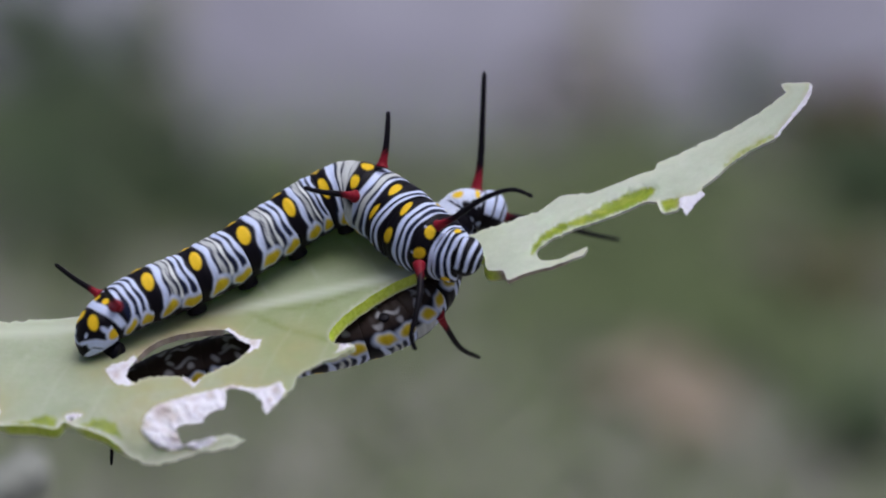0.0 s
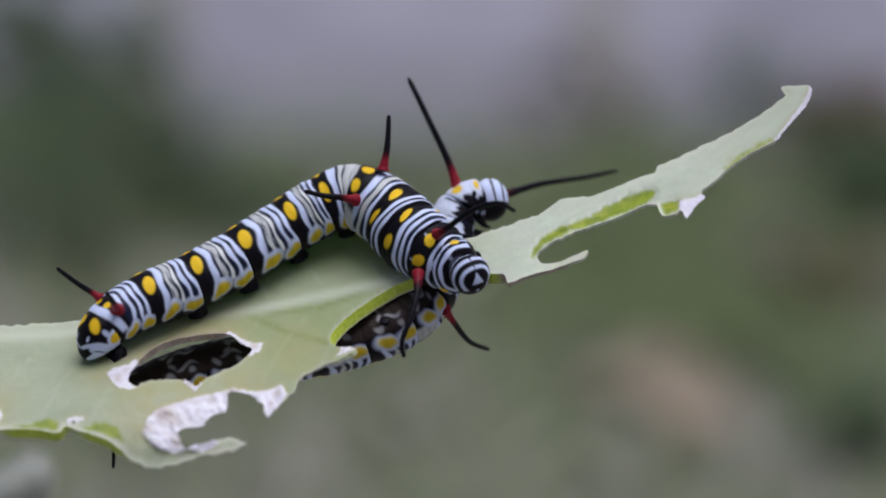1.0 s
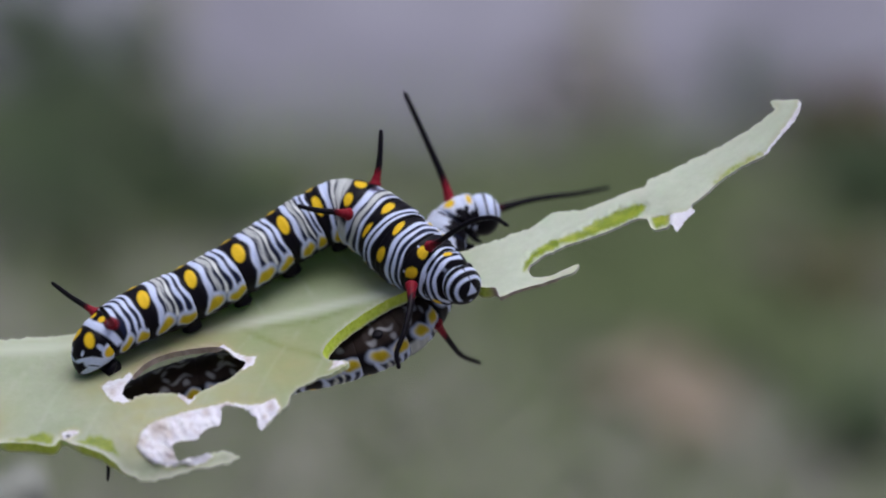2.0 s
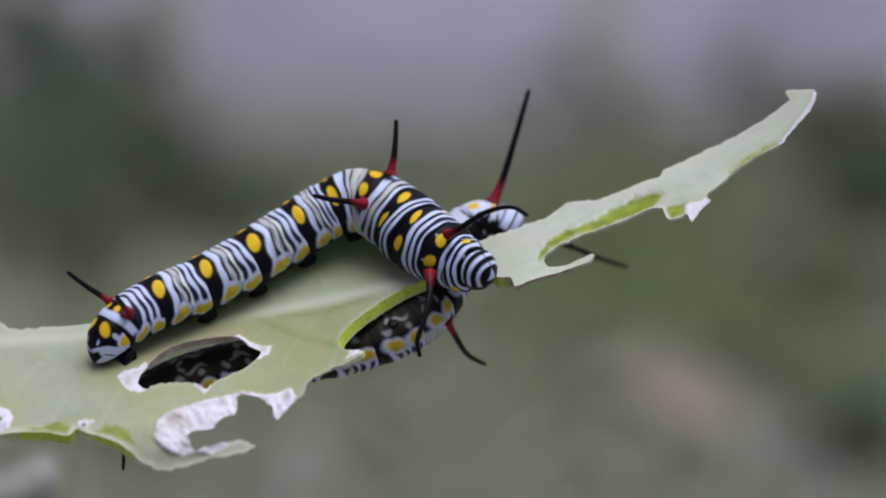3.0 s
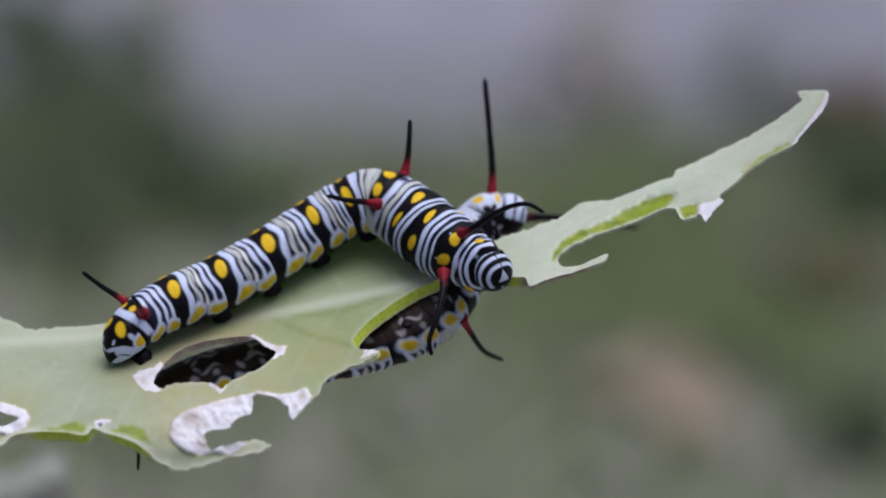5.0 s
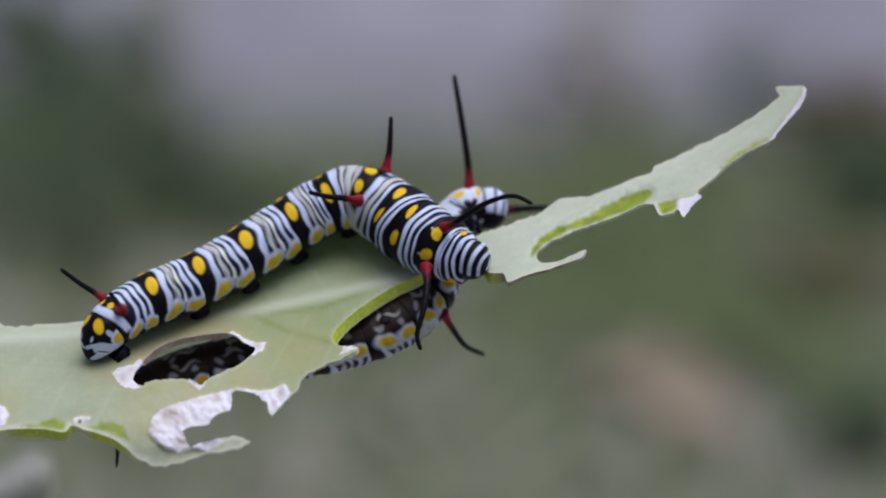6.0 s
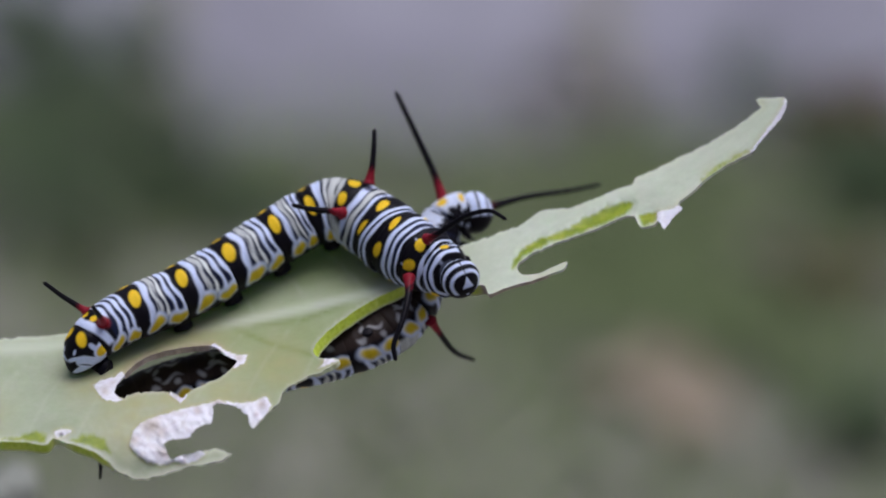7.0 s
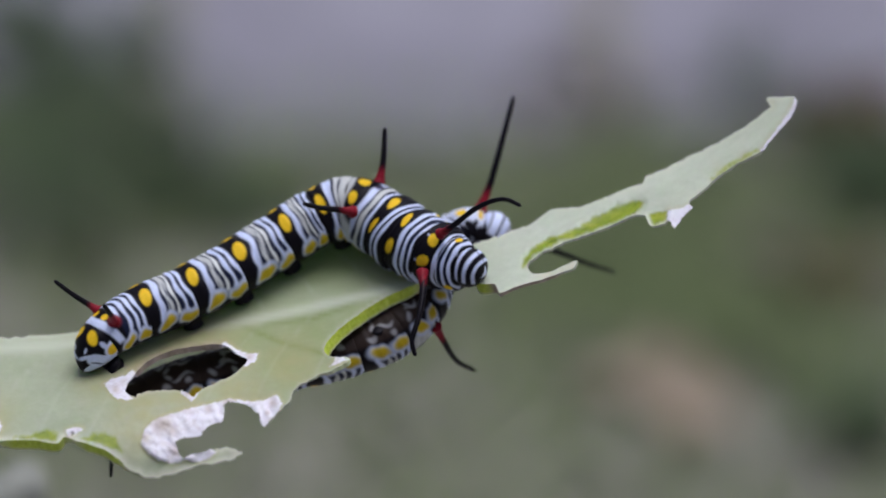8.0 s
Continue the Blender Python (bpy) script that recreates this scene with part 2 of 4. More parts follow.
BAY_EDGE = [(1134, 361), (1098, 378), (1060, 391), (1020, 404), (985, 419), (962, 433), (950, 448), (957, 460), (985, 459), (1015, 447), (1040, 437), (1030, 452), (990, 467),
            (930, 484), (899, 496)]
NECK_EDGE = [(890, 480), (862, 477), (852, 450), (800, 456), (760, 474)]
CUT_EDGE = [(725, 488), (685, 507), (640, 536), (606, 562), (584, 588), (588, 606), (627, 612)]
LOW_EDGE = [(604, 628), (566, 644), (530, 664), (520, 684), (496, 706), (472, 733), (464, 716), (452, 700), (430, 691), (404, 690), (396, 722)]
TEAR_EDGE = [(372, 730), (352, 750), (322, 752), (314, 768), (326, 786), (352, 780), (394, 771), (432, 778), (404, 794), (358, 800), (322, 812),
             (272, 823), (236, 812), (206, 787), (178, 769), (132, 755), (112, 748)]
BASE_EDGE = [(98, 760), (60, 754), (0, 754), (-32, 762), (-62, 780), (-130, 770), (-220, 748), (-320, 700), (-420, 660)]
HOLE = [(222, 668), (234, 644), (264, 614), (300, 597), (352, 587), (400, 585), (424, 602), (444, 613), (420, 636), (392, 650), (362, 664), (346, 676), (330, 668),
        (300, 666), (262, 668), (238, 678)]
SMALL_HOLE = [(-78, 726), (-58, 715), (-36, 723), (-19, 727), (-26, 736), (-52, 743), (-72, 738)]
PRICK = [(120, 742), (126, 738), (132, 741), (125, 745)]
# Where the blade has dried to white paper, patch by patch.
DRY_HOLE_LEFT = [(186, 655), (200, 645), (222, 640), (236, 630), (246, 640), (230, 656), (224, 668), (236, 680), (222, 682), (204, 678), (195, 668)]
DRY_HOLE_RIGHT = [(386, 592), (404, 581), (426, 595), (446, 603), (462, 601), (456, 615), (440, 624), (424, 612), (404, 600)]
DRY_FLAKE = [(322, 670), (334, 661), (350, 660), (354, 672), (341, 685), (330, 676)]
DRY_TEAR = [(250, 762), (256, 740), (270, 722), (300, 711), (340, 699), (380, 691), (412, 682), (434, 693), (404, 712), (402, 728), (372, 738), (352, 758),
            (326, 758), (320, 768), (332, 790), (306, 797), (280, 790), (262, 776)]
DRY_STRIP = [(326, 790), (348, 777), (372, 771), (384, 777), (372, 788), (350, 795)]
DRY_TOOTH = [(418, 684), (450, 689), (478, 685), (496, 675), (504, 690), (497, 706), (482, 720), (472, 738), (460, 716), (448, 702), (428, 696)]
DRY_TAB = [(1204, 350), (1228, 346), (1246, 338), (1254, 347), (1234, 362), (1216, 382), (1202, 366)]
DRY_BASE = [(-90, 712), (-48, 700), (-8, 714), (-1, 730), (-10, 746), (-40, 757), (-72, 754), (-92, 738)]
DRY_POINT = [(602, 609), (630, 610), (608, 618), (592, 626), (600, 616)]
DRY_TIP = [(1433, 144), (1441, 158), (1428, 187), (1401, 219), (1376, 248), (1371, 244), (1396, 211), (1411, 193), (1427, 168), (1433, 155)]
DRY_PRICK = [(116, 736), (134, 731), (146, 734), (134, 741), (120, 746)]
DRIED = (DRY_HOLE_LEFT, DRY_HOLE_RIGHT, DRY_FLAKE, DRY_TEAR, DRY_STRIP, DRY_TOOTH, DRY_TAB, DRY_BASE, DRY_POINT, DRY_TIP, DRY_PRICK)
FRESH = [(700, 500, 50), (645, 535, 45), (598, 575, 32), (880, 480, 14), (862, 474, 14), (853, 458, 12), (60, 748, 50), (185, 765, 40)]
SCORCHED = [(255, 622, 26), (300, 597, 34), (352, 587, 34), (396, 585, 22), (905, 481, 16), (930, 477, 16), (955, 473, 16), (985, 467, 14)]
# Strips bitten half through along the lower margins, where green flesh shows.
BITTEN_LOW = [(146, 748), (184, 741), (206, 750), (215, 778), (182, 763), (142, 752)]
BITTEN_BASE = [(6, 752), (50, 744), (80, 736), (100, 741), (98, 754), (50, 752)]
BITTEN_TIP = [(1282, 294), (1306, 272), (1340, 252), (1364, 239), (1369, 244), (1340, 259), (1306, 279), (1286, 299)]
BITTEN_BAY = [(941, 450), (944, 436), (957, 416), (980, 401), (1020, 388), (1050, 375), (1066, 363), (1090, 350), (1122, 340), (1150, 331), (1160, 333), (1156, 344), (1144, 355),
              (1098, 375), (1060, 388), (1020, 401), (983, 415), (961, 429), (949, 443)]
BITTEN_TAB = [(1169, 358), (1184, 351), (1203, 350), (1202, 365), (1194, 370), (1177, 374)]
# Yellowed blade, and olive shade of the body painted above the big hole.
YELLOWED_AND_SHADED = [(300, 712, 26), (244, 748, 22), (408, 676, 16), (330, 690, 70), (430, 665, 55), (260, 700, 60), (520, 620, 45), (180, 640, 40), (230, 740, 40), (-20, 720, 40), (380, 575, 50), (250, 622, 35), (330, 578, 40), (1389, 160, 9), (1300, 282, 12), (1345, 256, 10), (1036, 440, 14), (1012, 450, 13), (985, 460, 12)]

BROWNED = [(292, 728, 13), (306, 738, 9), (258, 752, 8), (335, 671, 6), (408, 688, 9), (372, 700, 6), (487, 690, 6), (478, 708, 4), (448, 606, 6), (206, 664, 6)]     # brown blots on the dried patches
GREEN_AND_SHADED = [(640, 500, 90), (560, 560, 90), (510, 610, 70), (720, 450, 60), (600, 430, 110), (460, 540, 90), (340, 580, 60)]     # greener blade mid-leaf, with the olive shade under the body painted in


# Green side veins that show darker than the blade around them.
VEINS = [((438, 552), (500, 580), (586, 604)), ((470, 548), (560, 540), (640, 512))]


def veins(p):
    v = np.zeros(len(p))
    for vein in VEINS:
        for q0, q1 in zip(np.array(vein[:-1], float), np.array(vein[1:], float)):
            e = q1 - q0
            t = np.clip(((p - q0) @ e) / (e @ e), 0, 1)
            v = np.maximum(v, np.exp(-(np.linalg.norm(p - q0 - t[:, None] * e, axis=1) / 5.0) ** 2))
    return v


def edged(points, step, rough, phase):
    """A closed outline through corners, in even steps, nibbled a little."""
    c = spline(list(points) + [points[0]], 12)
    s = np.r_[0, np.cumsum(np.linalg.norm(np.diff(c, axis=0), axis=1))]
    n = int(s[-1] / step)
    q = np.linspace(0, s[-1], n, endpoint=False)
    c = np.c_[np.interp(q, s, c[:, 0]), np.interp(q, s, c[:, 1])]
    way = unit(np.roll(c, -1, 0) - np.roll(c, 1, 0))
    jag = np.array([noise.noise((x * 0.06, y * 0.06, phase)) + 0.6 * noise.noise((x * 0.16, y * 0.16, phase + 9)) for x, y in c])
    rough = np.where(c[:, 0] > 1000, 0.6, 1) * rough * (1 - 0.75 * np.clip(1.5 * patches(FRESH, c) + 1.5 * patches(SCORCHED, c), 0, 1))      # freshly bitten stretches run smooth
    torn = (c[:, 0] > 235) & (c[:, 0] < 525) & (c[:, 1] > 660) & (c[:, 1] < 802)      # dried margins crumble
    crumbs = np.array([noise.noise((x * 0.3, y * 0.3, phase + 20)) for x, y in c])
    return c + np.c_[-way[:, 1], way[:, 0]] * (jag * rough + np.where(torn, 3.2, np.where(c[:, 0] > 900, 1.6, 0.5)) * crumbs)[:, None]


def inside(p, ring):
    x, y = p[:, 0][:, None], p[:, 1][:, None]
    x0, y0 = ring[:, 0], ring[:, 1]
    x1, y1 = np.roll(x0, -1), np.roll(y0, -1)
    crosses = ((y0 > y) != (y1 > y)) & (x < (x1 - x0) * (y - y0) / np.where(y1 == y0, 1e-9, y1 - y0) + x0)
    return crosses.sum(1) % 2 == 1


def patches(spots, p):
    v = np.zeros(len(p))
    for x, y, r in spots:
        v = np.maximum(v, np.exp(-((p[:, 0] - x) ** 2 + (p[:, 1] - y) ** 2) / (r * r) * 0.7))
    return v


CLOSE = ((110, 510, 578, 830), (1190, 1260, 330, 390), (560, 640, 596, 645), (-100, 110, 692, 764), (1230, 1445, 138, 310), (935, 1210, 326, 400), (935, 1000, 400, 464))


def ring_distance(p, ring):
    """From each place to the nearest side of a closed ring."""
    a, b = ring, np.roll(ring, -1, 0)
    best = np.full(len(p), 1e9)
    for q0, q1 in zip(a, b):
        e = q1 - q0
        t = np.clip(((p - q0) @ e) / max(e @ e, 1e-9), 0, 1)
        best = np.minimum(best, np.linalg.norm(p - q0 - t[:, None] * e, axis=1))
    return best


def dried_out(p):
    """1 within the dried patches, falling to 0 about a millimetre outside them."""
    v = np.zeros(len(p))
    for patch in DRIED:
        ring = np.array(patch, float)
        d = ring_distance(p, ring)
        v = np.maximum(v, np.where(inside(p, ring), 0.5 + d / 8, 0.5 - d / 26))
    return np.clip(v, 0, 1)


def bitten_through(p, shoulder=4.0):
    """1 within the strips that are bitten half through, falling to 0 over the shoulder."""
    v = np.zeros(len(p))
    p = p + np.array([(4 * noise.noise((x * 0.06, y * 0.06, 31)), 5 * noise.noise((x * 0.07, y * 0.07, 37)) + 3 * noise.noise((x * 0.2, y * 0.2, 41))) for x, y in p])
    rows = ((BITTEN_BAY, 1), (BITTEN_TAB, 1)) + (((BITTEN_LOW, 0.75), (BITTEN_BASE, 0.75), (BITTEN_TIP, 0.7)) if shoulder < 10 else ())
    for patch, depth in rows:
        ring = np.array(patch, float)
        v = np.maximum(v, depth * (0.62 + np.where(inside(p, ring), 1, -1) * ring_distance(p, ring) / shoulder))
    return np.clip(v, 0, 1)


def build_leaf(plant):
    outer = edged(TOP_EDGE + TIP_EDGE + TAB_EDGE + BAY_EDGE + NECK_EDGE + CUT_EDGE + LOW_EDGE + TEAR_EDGE + BASE_EDGE, 3.0, 3.2, 1.0)
    rings = [outer] + [edged(h, 3.0, 2.6, 3.0 + i) for i, h in enumerate((HOLE, SMALL_HOLE, PRICK))]
    inner = np.array([(x + (3.5 if k % 2 else 0), y) for x in np.arange(-416, 1440, 8.0) for k, y in enumerate(np.arange(140, 830, 7.0))])
    close = np.array([(x + (1.7 if k % 2 else 0), y) for x0, x1, y0, y1 in CLOSE
                      for x in np.arange(x0, x1, 3.6) for k, y in enumerate(np.arange(y0, y1, 3.4))])
    for x0, x1, y0, y1 in CLOSE:
        inner = inner[~((inner[:, 0] > x0) & (inner[:, 0] < x1) & (inner[:, 1] > y0) & (inner[:, 1] < y1))]
    inner = np.vstack([inner, close])
    keep = inside(inner, rings[0])
    inner = inner[keep]
    for h in rings[1:]:
        inner = inner[~inside(inner, h)]
    border = np.vstack(rings)
    gap = np.array([np.min((border[:, 0] - x) ** 2 + (border[:, 1] - y) ** 2) for x, y in inner])
    inner = inner[gap > 7]
    edges, start = [], 0
    for r in rings:
        edges += [(start + i, start + (i + 1) % len(r)) for i in range(len(r))]
        start += len(r)
    flat = np.vstack([border, inner])
    out = geometry.delaunay_2d_cdt([Vector(p) for p in flat], edges, [], 0, 1e-4)
    p, tris = np.array([tuple(v) for v in out[0]]), np.array([tuple(f) for f in out[2]])
    c = p[tris].mean(1)
    good = inside(c, rings[0])
    for h in rings[1:]:
        good &= ~inside(c, h)
    tris = tris[good]
    used = np.unique(tris)
    p, tris = p[used], np.searchsorted(used, tris)
    area = np.cross(p[tris[:, 1]] - p[tris[:, 0]], p[tris[:, 2]] - p[tris[:, 0]])
    tris[area > 0] = tris[area > 0][:, ::-1]
    v = from_rib(p[:, 0], p[:, 1])
    dry, yellow = dried_out(p), patches(YELLOWED_AND_SHADED, p) * 0.8
    paper = np.clip((dry - 0.35) * 3, 0, 1)
    lip = (p[:, 0] < 470) & (p[:, 1] > 735)      # the lower margin is edged with a pale rim
    # Callus rim, wider and stronger towards the tip to paint in the edge's highlight.
    callus_and_highlight = np.where(lip, 0.9, np.where(p[:, 0] > 900, 0.7, 0.42)) * np.exp(-(np.minimum.reduce([ring_distance(p, r) for r in rings]) / np.where(lip, 8.0, np.where(p[:, 0] > 1000, 5.0, 3.0))) ** 2)
    bloom = np.clip((p[:, 0] - 760) / 160, 0, 1)
    run = p[:, 0] + np.abs(v) * 0.9
    vein = np.exp(-((run + 14 * np.sin(v / 40) + 45) % 96 - 48) ** 2 / 14.0) * np.clip(np.abs(v) / 30, 0, 1)
    rib = (0.8 * np.exp(-(v / 9.0) ** 2) + 0.3 * np.exp(-((v + 18) / 26.0) ** 2)) * (1 - 0.85 * np.clip((p[:, 0] - 700) / 150, 0, 1)) + 0.22 * vein
    crinkle = np.array([noise.noise((x * 0.045, y * 0.045, 5)) + 0.5 * noise.noise((x * 0.11, y * 0.11, 8)) for x, y in p])
    folds = np.array([abs(noise.noise((x * 0.02 + y * 0.01, y * 0.024, 15))) + 0.45 * abs(noise.noise((x * 0.06 - y * 0.02, y * 0.055, 21))) for x, y in p])
    depth = leaf_depth(p[:, 0], p[:, 1]) + crinkle * 0.8 - 11 * folds * paper + 8 * bitten_through(p, 13.0) - 5 * np.exp(-(v / 12.0) ** 2)
    fresh = np.clip(1.6 * patches(FRESH, p), 0, 1)
    scorched = np.clip(2.6 * patches(SCORCHED, p), 0, 1)
    toasted = 0.85 * np.clip(2.2 * patches(SCORCHED, p), 0, 1) * np.exp(-(ring_distance(p, rings[1]) / 9.0) ** 2)
    thick = (3.5 + 1.0 * bloom + np.where(p[:, 0] < 600, 8, 2) * scorched ** 2 + 13 * fresh) * (1 - 0.75 * paper)
    upper = ats(np.c_[p, depth])
    h = 4.0
    da = (leaf_depth(p[:, 0] + h, p[:, 1]) - leaf_depth(p[:, 0] - h, p[:, 1])) / (2 * h)
    db = (leaf_depth(p[:, 0], p[:, 1] + h) - leaf_depth(p[:, 0], p[:, 1] - h)) / (2 * h)
    n = unit(np.c_[da, db, -np.ones(len(p))])       # out of the upper face, in the grid's directions
    # Fresh bites slope: the under face stands out a little beyond the upper one.
    out = np.zeros((len(p), 2))
    edge_of = {}
    for t in tris:
        for i in range(3):
            edge_of[(t[i], t[(i + 1) % 3])] = t[(i + 2) % 3]
    for (i, j), k in edge_of.items():
        if (j, i) not in edge_of:
            w, along_ = (p[i] + p[j]) / 2 - p[k], unit((p[j] - p[i])[None])[0]
            w = w - along_ * (w @ along_)
            out[i] += w / max(np.linalg.norm(w), 1e-6)
            out[j] += w / max(np.linalg.norm(w), 1e-6)
    out = out / np.maximum(np.linalg.norm(out, axis=1), 1e-6)[:, None]
    lower = ats(np.c_[p, depth] - n * thick[:, None] + np.c_[out * (6 * fresh * (1 - scorched))[:, None], np.zeros(len(p))])
    count = len(p)
    faces = [tuple(t) for t in tris] + [tuple(t[::-1] + count) for t in tris]
    seen = {}
    for t in tris:
        for i in range(3):
            seen[(t[i], t[(i + 1) % 3])] = 1
    rim = [(i, j) for (i, j) in seen if (j, i) not in seen]
    # The cut edge is a mesh of its own, bright where the flesh shows.
    leaf = part("leaf", np.vstack([upper, lower]), faces, [LEAF], plant, at(-420, 640), label="pale green milkweed leaf, eaten ragged, with holes and dried white edges",
                values={"dry": np.r_[dry, dry], "yellowed_and_shaded": np.r_[yellow, yellow], "rib": np.r_[rib, rib],
                        "callus_and_highlight": np.r_[callus_and_highlight, callus_and_highlight * 0], "bloom": np.r_[bloom, bloom], "bitten": np.tile(bitten_through(p), 2), "green_and_shaded": np.tile(0.75 * patches(GREEN_AND_SHADED, p), 2), "toasted": np.tile(toasted, 2), "vein": np.tile(veins(p), 2), "browned": np.tile(0.75 * patches(BROWNED, p), 2)})
    ids = sorted({i for e in rim for i in e})
    where = {k: i for i, k in enumerate(ids)}
    m = len(ids)
    mid = upper[ids] * 0.25 + lower[ids] * 0.75
    part("cut_edge", np.vstack([upper[ids], mid, lower[ids]]), [q for i, j in rim for q in ((where[j], where[i], where[i] + m, where[j] + m),
         (where[j] + m, where[i] + m, where[i] + 2 * m, where[j] + 2 * m))], [CUT], leaf, at(-420, 640), label="bright green freshly bitten edge",
         values={"dry": np.tile(paper[ids], 3), "fresh": np.r_[fresh[ids], fresh[ids], fresh[ids] * 0.2], "scorched": np.tile(scorched[ids], 3)})
    return leaf


PLANT_BASE = Vector((-0.085, at(0, 600).y + 0.02, 0.0))
plant = thing("milkweed_plant", PLANT_BASE, "milkweed plant with one long half-eaten pale green leaf", "plant")
build_leaf(plant)
top = at(-440, 655, -40)
way = spline([PLANT_BASE + Vector((0, 0, -0.01)), PLANT_BASE + Vector((0.004, 0.003, 0.15)), PLANT_BASE + Vector((-0.003, 0, 0.3)), PLANT_BASE + Vector((0.0, 0, top.z - 0.01)),
              PLANT_BASE + Vector((0.002, 0, top.z + 0.06))], 10)
v_, f_ = tube(way, np.linspace(0.0035, 0.002, len(way)), 12)
part("stem", v_, f_, [STEM], plant, label="green upright stem")
v_, f_ = tube(spline([Vector((PLANT_BASE.x, PLANT_BASE.y, top.z - 0.012)), at(-500, 668, 60), at(-440, 655, -20), at(-380, 640, -30)], 8), np.linspace(0.0012, 0.0007, 25), 10)
part("petiole", v_, f_, [STEM], plant, label="short pale leaf stalk")
# A pale young shoot of the same plant, farther off below the leaf.
def shoot(path, radii, label):
    p = spline(path, 8)
    v, f = tube(p, np.interp(np.linspace(0, 1, len(p)), np.linspace(0, 1, len(radii)), radii), 14)
    part("young_shoot", v, f, [BUD], plant, label=label)


shoot([at(-330, 905, 1500), at(-150, 900, 1500), at(-20, 872, 1550), at(44, 842, 1600), at(54, 798, 1620)], [0.0012, 0.0016, 0.0026, 0.0031, 0.0016], "pale curled young shoot")
shoot([at(-330, 880, 1500), at(-160, 860, 1550), at(-70, 842, 1600), at(-20, 838, 1620)], [0.0012, 0.0016, 0.002, 0.001], "pale curled young shoot")


# ---- the caterpillars ----
WHITE, CREAM, INK, YOLK, CRIMSON = (np.array(c) for c in ((0.68, 0.755, 0.97), (0.51, 0.53, 0.51), (0.006, 0.005, 0.008), (0.85, 0.56, 0.012), (0.25, 0.014, 0.026)))
NAVY, PALE, BELLY = np.array((0.009, 0.013, 0.036)), np.array((0.66, 0.62, 0.42)), np.array((0.30, 0.295, 0.30))


def step(edge, x, soft):
    return np.clip((x - edge) / soft + 0.5, 0, 1)


def paint(base, colour, mask):
    return base * (1 - mask[:, None]) + colour * mask[:, None]


def oval(s, th, s0, t0, hs, ht, soft=0.18):
    return step(0.0, 1 - np.sqrt(((s - s0) / hs) ** 2 + ((th - t0) / ht) ** 2), soft)


